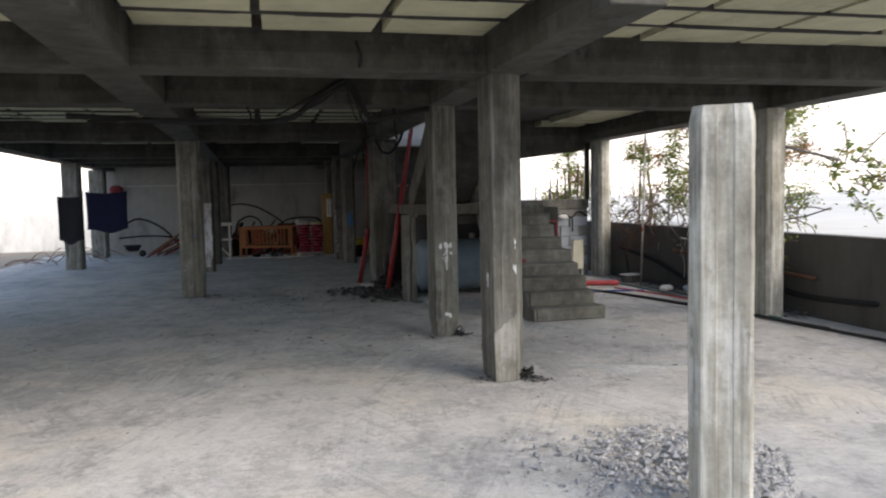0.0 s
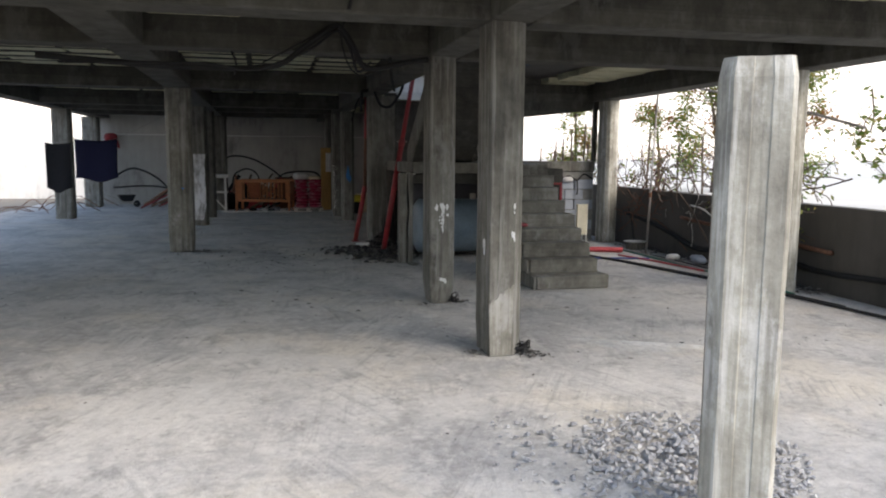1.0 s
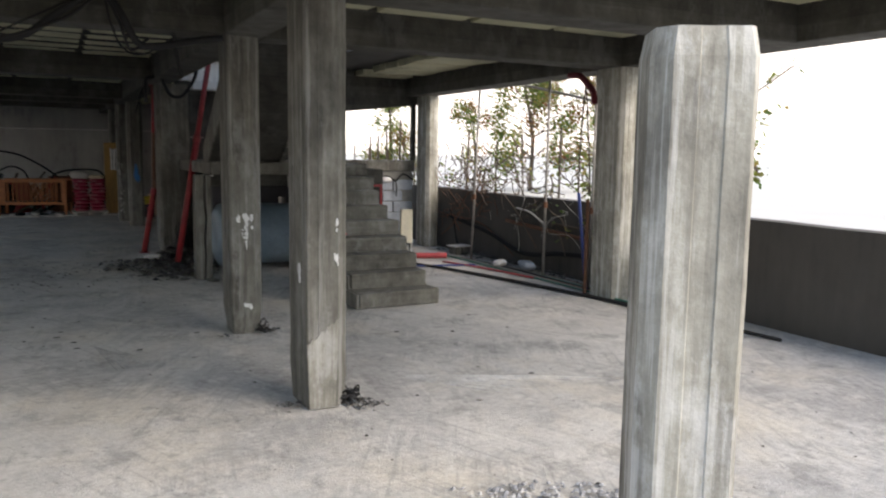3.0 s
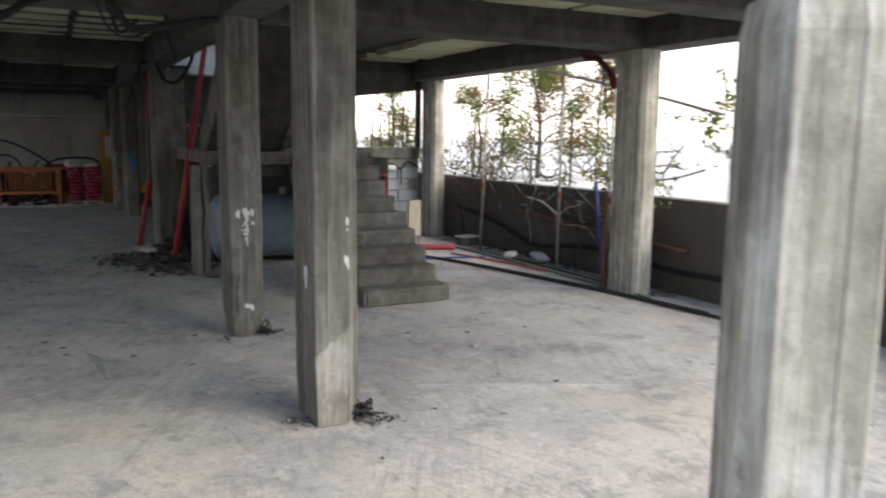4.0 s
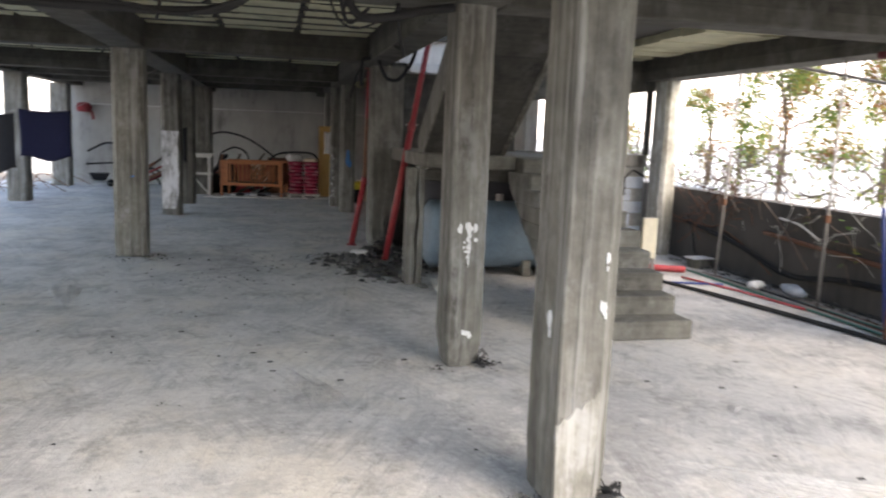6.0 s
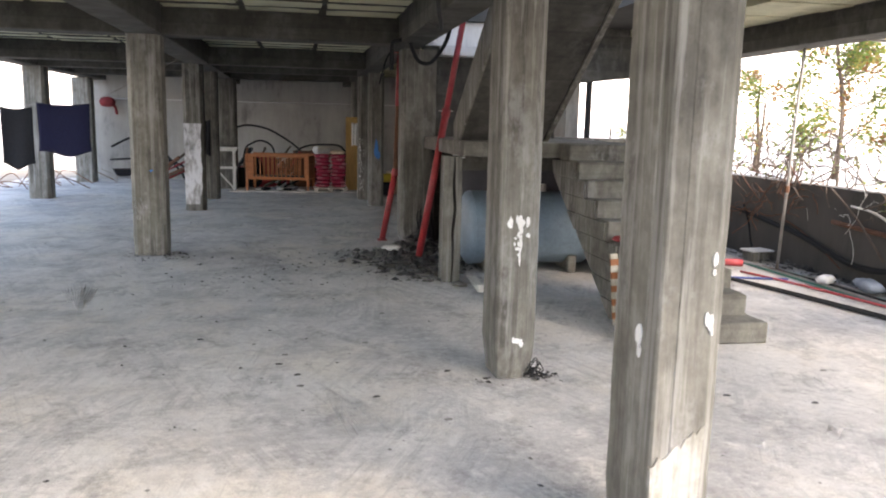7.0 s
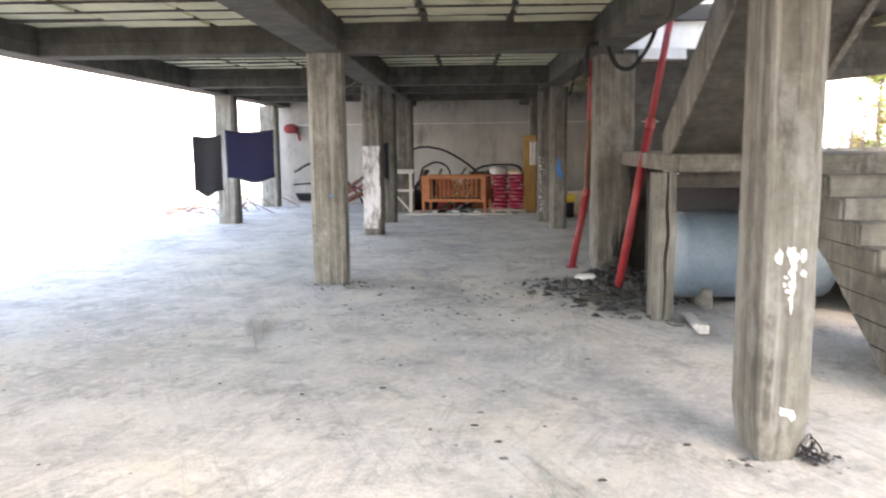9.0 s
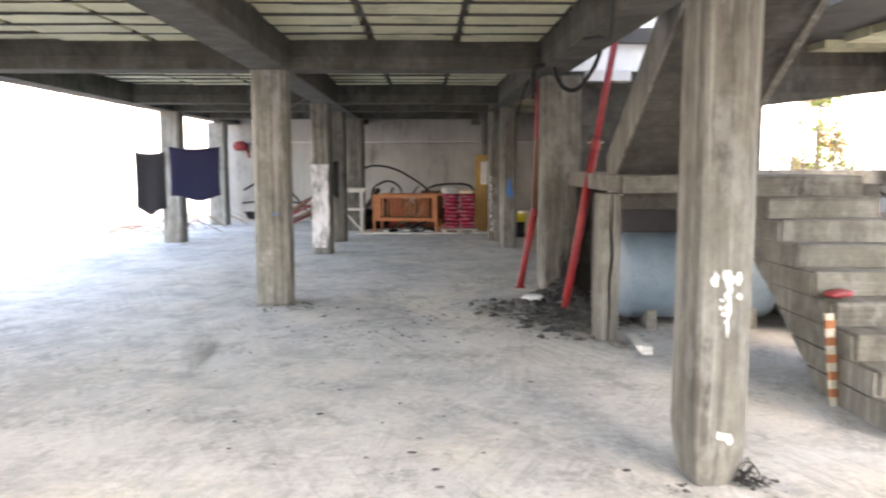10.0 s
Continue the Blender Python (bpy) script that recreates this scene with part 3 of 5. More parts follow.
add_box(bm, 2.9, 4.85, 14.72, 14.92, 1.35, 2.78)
structure("wall_stair", bm, M_DARK_CONC, "board-marked wall behind the stair landing, coloured dark for its shade", "wall")
structure("sill_beam", box(4.86, 7.07, 14.62, 14.94, 1.352, 1.55, 0.01), M_COLUMN, "concrete sill beam under the stair window", "sill")
bm = bmesh.new()
vs = add_box(bm, 4.85, 7.3, 14.66, 14.94, SOFFIT - 0.12, SL0)
for k in vs[:4]:
    if k.co.x < 6:
        k.co.z = 2.3
structure("lintel", bm, M_BEAM, "sloping concrete lintel over the stair window", "lintel")
# Dark strip stands in for the shaded west face of the corner column.
structure("window_jamb", box(6.99, 7.072, 14.56, 14.655, 1.553, SOFFIT - 0.004, 0.006), M_DARK_CONC, "jamb strip between stair window and corner column, dark for the column's shaded side", "jamb")
structure("wall_upper_stair", box(2.6, 7.3, 14.72, 14.92, 2.79, 6.2), M_WHITE_WALL, "white plaster wall above the stair landing", "wall")
# Side wall, roof and south wall are added to stop light pouring down the well.
structure("wall_upper_side_blocker", box(5.0, 5.2, 9.1, 14.7, SL1, 6.2), M_WHITE_WALL, "white plaster wall added to close the upper stairwell against light", "wall")
structure("roof_upper_blocker", box(2.75, 5.2, 8.9, 14.92, 6.2, 6.35), M_SLAB, "slab added over the upper stairwell to block sky light", "roof")
structure("wall_upper_south_blocker", box(2.75, 5.2, 8.88, 9.08, SL1, 6.2), M_WHITE_WALL, "white plaster wall added to close the upper stairwell against light", "wall")
structure("ledge_upper", box(3.12, 3.66, 14.5, 14.718, 2.64, 2.78, 0.01), M_WHITE, "white painted ledge under the upper wall", "ledge")

# block infill under the window beside the corner column: single blocks
block_wall = tagged(part("wall_block_backing", box(5.2, 7.06, 14.66, 14.715, 0.0, 1.345), M_MORTAR), "grey block infill below the window", "wall", kind="structure")
rnd = random.Random(11)
block_me = mesh_from(box(-0.19, 0.19, -0.03, 0.03, -0.092, 0.092, 0.006), "block", M_BLOCK)
for r in range(6):
    for c in range(5):
        bx = 5.44 + c * 0.4 + (0.2 if r % 2 else 0)
        if bx > 6.87:
            continue
        ob = new("block", block_me)
        ob.parent = block_wall
        ob.matrix_basis = pose(bx, 14.64 + rnd.uniform(-0.008, 0.008), 0.1 + r * 0.2, 0, 0, rnd.uniform(-1, 1))

# retaining wall on the open side
bm = bmesh.new()
n = 40
lo, hi = [], []
for i in range(n + 1):
    y = -6 + 26 * i / n
    x = 7.46 + 0.02 * noise.noise(Vector((y, 1, 0)))
    z = 1.06 + 0.025 * noise.noise(Vector((y * 0.9, 3, 0)))
    lo.append((bm.verts.new((x, y, -0.05)), bm.verts.new((x, y, z)), bm.verts.new((x + 0.22, y, z)), bm.verts.new((x + 0.22, y, -0.05))))
for a, b in zip(lo, lo[1:]):
    for k in range(3):
        bm.faces.new((a[k], a[k + 1], b[k + 1], b[k]))
structure("retaining_wall", bm, M_EARTH_WALL, "low dark damp retaining wall along the open side", "wall")
structure("terrace", box(7.68, 300, -250, 250, -0.04, 0.86), M_HILL, "raised garden terrace behind the retaining wall", "ground")

# ---- staircase ----
stairs = thing("concrete_staircase", "raw concrete stair with landing and upper flight turning back", "staircase")


def prism(pts, x0, x1):
    """A body with the outline pts in y and z, from x0 to x1."""
    bm = bmesh.new()
    a = [bm.verts.new((x0, y, z)) for y, z in pts]
    b = [bm.verts.new((x1, y, z)) for y, z in pts]
    bm.faces.new(a)
    bm.faces.new(b[::-1])
    for k in range(len(pts)):
        j = (k + 1) % len(pts)
        bm.faces.new((a[k], b[k], b[j], a[j]))
    return bm


RISE, GOING = 0.17, 0.28
lower = part("lower_flight", prism([(9.35, 0), (10.2, 0), (12.0, 1.23), (12.0, 1.355), (11.58, 1.355), (9.32, 0.02)], 3.94, 4.885), M_STAIR, stairs)
rnd = random.Random(21)
for k in range(9):
    bm = box(3.955 + rnd.uniform(-0.006, 0.006), 4.9 + rnd.uniform(-0.03, 0.025), 9.3 + GOING * k + rnd.uniform(-0.006, 0.006), 9.3 + GOING * (k + 1) + 0.02, max(0.0, RISE * k - 0.02), RISE * (k + 1), 0.012, 0.006, rnd)
    part("step", bm, M_STAIR, lower)
    y0, z0, z1 = 9.3 + GOING * k, RISE * k + 0.004, RISE * (k + 1) - rnd.uniform(0.006, 0.012)
    y1, y2 = 10.2 + z0 * 1.8 / 1.23, 10.2 + z1 * 1.8 / 1.23
    if k < 8:
        part("side_course", prism([(y0 + 0.004, z0), (min(y1, 12.0), z0), (min(y2, 12.0), z1), (y0 + 0.004, z1)], 3.92 + rnd.uniform(-0.006, 0.006), 3.9385), M_COLUMN, lower)
part("landing", box(2.88, 4.93, 11.84, 14.6, 1.37, 1.535, 0.012), M_STAIR, stairs)
# Landing beam and upper flight take the dark tone as painted soffit shade.
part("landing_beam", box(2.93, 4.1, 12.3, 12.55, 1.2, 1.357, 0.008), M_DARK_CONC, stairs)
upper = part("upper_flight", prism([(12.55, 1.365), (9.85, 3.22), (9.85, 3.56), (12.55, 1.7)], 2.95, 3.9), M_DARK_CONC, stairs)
for x0, x1 in ((2.925, 2.948), (3.9025, 3.96)):
    part("stringer", prism([(12.57, 1.3725), (12.57, 1.34 + 0.055), (12.62, 1.72), (9.85, 3.62), (9.85, 3.185), (12.52, 1.3725)], x0, x1), M_COLUMN, upper)
for k in range(9):
    part("step", box(2.96, 3.89, 12.5 - 0.265 * (k + 1), 12.5 - 0.265 * k + 0.02, 1.63 + 0.18 * k, 1.53 + 0.18 * (k + 1) + 0.02, 0.008), M_STAIR, upper)

# Under-landing shade is coloured into this wall too.
structure("wall_under_landing", box(4.94, 5.32, 11.95, 14.58, 0.0, 1.45), M_DARK_CONC, "concrete wall closing the space under the landing, coloured dark for its shade", "wall")
post = thing("cracked_concrete_post", "slim concrete post split by a long vertical crack", "post", at=(2.79, 12.0, 0))
bm = bmesh.new()
left_edge = [(-0.1, 0.0), (0.0, 0.0), (0.01, 0.3), (-0.005, 0.55), (0.018, 0.8), (0.0, 1.05), (0.012, 1.368), (-0.095, 1.368), (-0.102, 0.7)]
right_edge = [(0.012, 0.0), (0.1, 0.0), (0.098, 0.6), (0.104, 1.1), (0.095, 1.368), (0.028, 1.368), (0.032, 1.05), (0.05, 0.8), (0.026, 0.55), (0.03, 0.3)]
for nm, outline in (("post_half", left_edge), ("post_half", right_edge)):
    bm = bmesh.new()
    a = [bm.verts.new((x, -0.1, z)) for x, z in outline]
    b = [bm.verts.new((x, 0.1, z)) for x, z in outline]
    bm.faces.new(a)
    bm.faces.new(b[::-1])
    for k in range(len(outline)):
        j = (k + 1) % len(outline)
        bm.faces.new((a[k], a[j], b[j], b[k]))
    part(nm, bm, M_OLD_COL, post)

# ---- blue tank under the landing ----
tank = thing("blue_tank", "pale blue painted steel tank lying on two cradles", "tank", at=(3.85, 12.72, 0.5))
bm = bmesh.new()
prof = [(-0.79, 0.06), (-0.785, 0.25), (-0.765, 0.36), (-0.72, 0.425), (-0.68, 0.435), (0.68, 0.435), (0.72, 0.425), (0.765, 0.36), (0.785, 0.25), (0.79, 0.06)]
add_tube(bm, [(x, 0, 0) for x, r in prof], 0.4, 40, [r for x, r in prof])
part("tank_body", bm, M_BLUE_TANK, tank, smooth=True)
for x in (-0.68, -0.1, 0.68):
    part("weld_band", tube([(x - 0.012, 0, 0), (x + 0.012, 0, 0)], 0.441, 40), M_BLUE_TANK, tank)
for x in (-0.5, 0.5):
    part("cradle", box(x - 0.05, x + 0.05, -0.36, 0.36, -0.5, -0.3, 0.01), M_STAIR, tank)
part("valve", tube([(0.2, 0, 0.42), (0.2, 0, 0.52)], 0.05, 12), M_STEEL, tank)

# Added panel: the shadow behind the tank, built as a dark grey sheet.
tank_shade = thing("shade_panel", "added dark grey panel standing in for the shadow behind the tank", "board", at=(3.9, 13.32, 0))
part("shade_sheet", box(-0.95, 0.95, -0.012, 0.012, 0.0, 1.22, 0.004), M_SHADE_PANEL, tank_shade)
angle = thing("white_bracket", "small white angle bracket under the landing beam", "bracket", at=(2.86, 12.285, 1.36))
part("arm", box(0.0, 0.14, -0.012, 0.012, -0.02, 0.012), M_WHITE, angle)
part("arm", box(0.0, 0.035, -0.011, 0.011, -0.08, -0.021), M_WHITE, angle)

# ---- red steel props ----
def steel_prop(label, low, high, split=0.55, kink=None):
    p = thing("steel_prop", label, "prop", "red steel props")
    a, b = Vector(low), Vector(high)
    mid = Vector(kink) if kink else a.lerp(b, split)
    d, d2 = (mid - a).normalized(), (b - mid).normalized()
    part("outer_tube", tube([a, mid], 0.045, 12), M_RED, p, smooth=True)
    part("inner_tube", tube([mid - d2 * 0.05, b], 0.037, 12), M_RED if not kink else M_RUST, p, smooth=True)
    part("collar", tube([mid - d * 0.07, mid + d * 0.03], 0.054, 12), M_RED, p)
    part("handle", tube([mid + Vector((-0.09, 0.0, 0.0)), mid + Vector((0.09, 0.02, 0.0))], 0.008, 6), M_STEEL, p)
    part("base_plate", box(a.x - 0.07, a.x + 0.07, a.y - 0.07, a.y + 0.07, a.z - 0.012, a.z + 0.002), M_RED, p)
    part("head_plate", box(b.x - 0.07, b.x + 0.07, b.y - 0.07, b.y + 0.07, b.z, b.z + 0.012), M_RED, p)
    return p


steel_prop("red painted steel prop leaning up to the slab edge", (2.645, 13.28, 0.012), (3.18, 13.4, 3.005), 0.62)
bent = steel_prop("bent red and rusty steel prop beside a broken column", (2.37, 15.0, 0.012), (2.6, 15.0, 2.69), kink=(2.555, 15.0, 1.02))
part("sleeve", tube([(2.585, 15.0, 1.95), (2.6, 15.0, 2.66)], 0.045, 12), M_RED, bent, "thick red sleeve", smooth=True)

# ---- rubble and crumbs ----
def rubble(name, label, spots, seed, material, size=(0.02, 0.09)):
    rnd = random.Random(seed)
    bm = bmesh.new()
    for cx, cy, r, h, n in spots:
        for _ in range(n):
            a, q = rnd.uniform(0, 6.283), r * math.sqrt(rnd.random())
            s = rnd.uniform(*size) * (1.2 - 0.6 * q / r)
            add_rock(bm, cx + q * math.cos(a), cy + q * math.sin(a), 0.3 * s + h * max(0.0, 1 - q / r) * rnd.random(), s, rnd)
    return tagged(part(name, bm, material), label, "rubble", kind="stuff")


rubble("rubble_heap", "dark broken concrete rubble round the column's foot", [(2.78, 14.2, 0.42, 0.2, 220), (2.6, 13.6, 0.65, 0.09, 240), (2.25, 13.5, 0.7, 0.02, 130), (2.8, 12.85, 0.5, 0.12, 150), (2.5, 12.35, 0.5, 0.03, 70)], 31, M_RUBBLE, (0.014, 0.085))
rubble("rubble_bits", "small broken concrete bits round a column", [(-0.62, 13.75, 0.4, 0.03, 50), (-0.32, 13.72, 0.2, 0.08, 35), (0.5, 13.2, 1.5, 0.0, 45), (1.6, 13.0, 1.2, 0.0, 60)], 32, M_RUBBLE, (0.006, 0.034))
rubble("gravel_patch", "loose grey gravel near the entrance", [(3.0, 4.2, 0.65, 0.06, 1100), (2.75, 3.6, 0.6, 0.04, 700), (2.5, 4.4, 0.7, 0.0, 180)], 33, M_GRAVEL, (0.007, 0.034))
rubble("column_foot_crumbs", "crumbs and chips at the column feet", [(2.82, 6.38, 0.11, 0.06, 70), (2.86, 6.34, 0.16, 0.0, 24), (2.4, 6.5, 0.12, 0.02, 18), (2.82, 8.68, 0.14, 0.03, 30), (2.42, 8.62, 0.12, 0.02, 14)], 34, M_RUBBLE, (0.006, 0.03))
rnd = random.Random(35)
bm = bmesh.new()
for _ in range(420):
    x, y = rnd.uniform(-4, 6.6), rnd.uniform(3.2, 22)
    add_rock(bm, x, y, 0.003, rnd.choice((0.005, 0.007, 0.009, 0.012, 0.018)), rnd, 0.5)
tagged(part("floor_crumbs", bm, M_RUBBLE), "scattered crumbs of dark grit on the floor", "grit", kind="stuff")
for i, (x, y, w) in enumerate(((2.62, 12.72, 0.16), (2.35, 12.95, 0.2), (2.72, 12.35, 0.12), (2.86, 11.72, 0.15), (2.45, 13.1, 0.14))):
    sl = thing("concrete_fragment", "flat pale fragment of broken concrete on the floor", "fragment", "concrete fragments", (x, y, 0.0), 40 * i)
    part("fragment_body", box(-w / 2, w / 2, -w / 3, w / 3, 0.0, 0.035, 0.008, 0.012, rnd), M_COLUMN, sl)

rnd = random.Random(38)
bm = bmesh.new()
for x, y in ((1.67, 9.67), (1.06, 9.42), (1.15, 8.95), (1.17, 8.72), (1.64, 8.46), (2.02, 8.03), (2.18, 8.91), (0.93, 13.38), (-0.29, 12.63), (1.02, 9.2), (0.4, 9.9), (1.9, 10.6), (0.7, 11.2), (1.4, 11.9), (3.9, 8.2), (4.4, 8.0), (4.3, 6.5), (3.6, 6.1), (4.9, 8.6)):
    a = rnd.uniform(-0.3, 0.3)
    ring = [(x + 0.028 * math.cos(q + a) * rnd.uniform(0.8, 1.1), y + 0.015 * math.sin(q) * rnd.uniform(0.8, 1.1)) for q in (2 * math.pi * k / 9 for k in range(9))]
    low = [bm.verts.new((px, py, 0.0)) for px, py in ring]
    top = [bm.verts.new((x + (px - x) * 0.8, y + (py - y) * 0.8, 0.006)) for px, py in ring]
    bm.faces.new(top)
    for k in range(9):
        bm.faces.new((low[k], low[(k + 1) % 9], top[(k + 1) % 9], top[k]))
tagged(part("dark_flakes", bm, M_RUBBLE), "flat dark flakes lying singly on the floor", "flakes", kind="stuff")

# fans of raised drag marks in the cement skin
bm = bmesh.new()
for x0, y0, x1, x2, y1, n in ((1.31, 8.82, 1.44, 1.8, 7.8, 13), (3.3, 6.9, 3.9, 4.9, 6.1, 8), (-0.75, 10.9, -1.3, -0.86, 12.2, 12)):
    for k in range(n):
        ex = x1 + (x2 - x1) * k / (n - 1)
        sx = x0 + 0.05 * (k - n / 2) / n
        t0, t1 = rnd.uniform(0.0, 0.35), rnd.uniform(0.6, 1.0)
        rows = []
        for j in range(9):
            t = t0 + (t1 - t0) * j / 8
            px, py = sx + (ex - sx) * t + 0.012 * noise.noise(Vector((k, j * 0.6, 1))), y0 + (y1 - y0) * t
            h = 0.008 * math.sin(math.pi * (j + 0.3) / 8.6) * rnd.uniform(0.5, 1.2)
            rows.append([bm.verts.new(p) for p in ((px - 0.011, py, -0.006), (px, py, h), (px + 0.011, py, -0.006))])
        for a, b in zip(rows, rows[1:]):
            for q in range(2):
                bm.faces.new((a[q], a[q + 1], b[q + 1], b[q]))
tagged(part("drag_marks", bm, M_FLOOR), "fans of raised drag marks in the cement floor", "marks", kind="stuff")

# broken foot of the wide column: flat dark plate for the hollow's shade, bare bars
bm = bmesh.new()
core = [(0.02, 0.0), (0.22, 0.0), (0.235, 0.3), (0.2, 0.52), (0.16, 0.44), (0.13, 0.62), (0.08, 0.4), (0.03, 0.46), (-0.02, 0.2)]
front = [bm.verts.new((x, -0.226, z + 0.002)) for x, z in core]
back = [bm.verts.new((x, -0.15, z + 0.002)) for x, z in core]
bm.faces.new(front)
for k in range(len(core)):
    j = (k + 1) % len(core)
    bm.faces.new((front[k], back[k], back[j], front[j]))
part("broken_core", bm, M_RUBBLE, col_k, "ragged dark plate standing in for the shaded broken hollow at the foot")
for k in range(5):
    x = 0.0 + 0.05 * k
    part("rebar", tube(curve_pts([(x, -0.25, 0.0), (x + 0.02, -0.26, 0.2), (x - 0.015, -0.25, 0.38), (x + rnd.uniform(-0.04, 0.04), -0.23, 0.5 + 0.03 * k)], 4), 0.008, 6), M_BLACK, col_k)
for k in range(11):
    x, y, w = rnd.uniform(2.1, 2.85), rnd.uniform(12.0, 13.4), rnd.uniform(0.07, 0.2)
    fr = thing("concrete_fragment", "flat broken fragment of concrete lying in the rubble", "fragment", "concrete fragments", (x, y, 0.0), rnd.uniform(0, 180))
    part("fragment_body", box(-w / 2, w / 2, -w / 3, w / 3, 0.0, rnd.uniform(0.02, 0.06), 0.006, 0.014, rnd), rnd.choice((M_COLUMN, M_OLD_COL, M_DARK_CONC)), fr)
plank = thing("plank", "pale broken plank lying by the tank's foot", "plank", at=(3.05, 11.75, 0), turn=86)
part("plank_body", box(-0.36, 0.36, -0.045, 0.045, 0.0, 0.028, 0.003, 0.006, rnd), M_PALEWOOD, plank)
part("nailed_block", box(-0.34, -0.24, -0.05, 0.05, 0.0285, 0.07, 0.003, 0.004, rnd), M_PALEWOOD, plank)
litter = thing("white_wrapper", "crushed white and green plastic wrapper in the rubble", "wrapper", at=(2.36, 13.75, 0.05), turn=-10)

# a low ridge of spilt cement across the floor
bm = bmesh.new()
ridge = []
rnd = random.Random(36)
for i in range(50):
    x = 3.0 + 3.2 * i / 49
    y = 7.56 - 0.07 * math.sin(i * 0.2) - 0.06 * i / 49 + rnd.uniform(-0.04, 0.04)
    h = 0.011 * max(0.0, noise.noise(Vector((i * 0.45, 7, 0))) + 0.35) * rnd.uniform(0.4, 1.3) - 0.003
    ridge.append([bm.verts.new(p) for p in ((x, y - 0.06, -0.004), (x, y - 0.02, h), (x, y + 0.02, h * 0.8), (x, y + 0.06, -0.004))])
for a, b in zip(ridge, ridge[1:]):
    for k in range(3):
        bm.faces.new((a[k], a[k + 1], b[k + 1], b[k]))
tagged(part("cement_ridge", bm, M_FLOOR), "low ridge of spilt cement across the floor", "ridge", kind="stuff")

# ---- cables under the ceiling ----
def cable(name, label, ctrl, r, mat, n=8, sides=8, category="cable"):
    c = thing(name, label, category)
    part(name + "_run", tube(curve_pts(ctrl, n), r, sides), mat, c, smooth=True)
    return c


cable("hanging_cable", "thick black cable slung under the ceiling beams", [(-1.4, 8.6, 2.56), (-0.3, 8.6, 2.5), (0.16, 8.6, 2.5), (0.5, 8.6, 2.5), (0.87, 8.6, 2.55), (1.14, 8.58, 2.75), (1.42, 8.57, 2.94), (1.5, 8.57, 2.92), (1.6, 8.57, 2.78), (1.72, 8.58, 2.56), (1.9, 8.6, 2.55), (2.2, 8.63, 2.62), (2.42, 8.66, 2.66)], 0.03, M_BLACK)
cable("hanging_cable", "second black cable bound along the slung one", [(-1.2, 8.57, 2.5), (0.1, 8.57, 2.53), (0.55, 8.56, 2.48), (0.9, 8.57, 2.58), (1.2, 8.56, 2.72), (1.45, 8.56, 2.9), (1.58, 8.56, 2.72), (1.66, 8.57, 2.5), (1.8, 8.57, 2.6)], 0.013, M_BLACK)
cable("hanging_cable", "thin black wire sagging beside the slung cable", [(0.7, 8.6, 2.56), (0.95, 8.6, 2.7), (1.2, 8.6, 2.84), (1.44, 8.6, 2.97), (1.52, 8.6, 2.7), (1.6, 8.6, 2.52), (1.75, 8.6, 2.47), (2.0, 8.6, 2.6)], 0.008, M_BLACK)
cable("looped_cable", "black cable drooping along the long beam", [(2.02, 8.7, 2.66), (2.12, 9.2, 2.5), (2.25, 9.8, 2.42), (2.36, 10.6, 2.55), (2.42, 11.4, 2.66)], 0.016, M_BLACK)
for x, y, z in ((0.42, 8.59, 2.52), (1.5, 8.56, 3.0), (1.33, 6.35, 2.8), (1.62, 8.57, 2.62)):
    cable("wire_tie", "short bent wire tie on the beam", [(x, y, z - 0.08), (x + 0.02, y, z + 0.03), (x - 0.02, y, z + 0.14)], 0.012, M_BLACK, 5, 6, "wire")
cable("looped_cable", "black cable looping off the column head", [(2.32, 13.62, 2.36), (2.33, 13.62, 2.68), (2.42, 13.6, 2.72), (2.52, 13.6, 2.76), (2.58, 13.58, 2.6), (2.66, 13.56, 2.47), (2.8, 13.55, 2.46), (2.93, 13.5, 2.62), (2.98, 13.3, 2.8), (2.9, 12.6, 3.06)], 0.025, M_BLACK)
cable("looped_cable", "black cable hanging in a loop from the slab", [(2.42, 12.1, 3.1), (2.47, 12.1, 3.0), (2.56, 12.1, 2.93), (2.68, 12.1, 2.93), (2.8, 12.1, 2.99), (2.86, 12.1, 3.1)], 0.016, M_BLACK)
cable("looped_cable", "short cable end hanging by the red sleeve", [(2.44, 14.9, 2.68), (2.38, 14.9, 2.55), (2.34, 14.9, 2.4), (2.3, 14.9, 2.25)], 0.012, M_BLACK)

# ---- far end of the hall ----
crib = thing("wooden_crib", "orange varnished wooden crib with slatted sides", "crib", at=(0.73, 23.45, 0), turn=-12)
L, W = 1.5, 0.7
for x in (-L / 2, L / 2):
    for y in (-W / 2, W / 2):
        part("leg", box(x - 0.03, x + 0.03, y - 0.025, y + 0.025, 0, 0.9, 0.006), M_ORANGE, crib)
for y in (-W / 2, W / 2):
    part("top_rail", box(-L / 2, L / 2, y - 0.02, y + 0.02, 0.82, 0.9, 0.006), M_ORANGE, crib)
    part("bottom_rail", box(-L / 2, L / 2, y - 0.02, y + 0.02, 0.27, 0.34, 0.006), M_ORANGE, crib)
    for k in range(11):
        x = -L / 2 + 0.22 + k * (L - 0.44) / 10
        part("slat", box(x - 0.013, x + 0.013, y - 0.008, y + 0.008, 0.34, 0.82), M_ORANGE, crib)
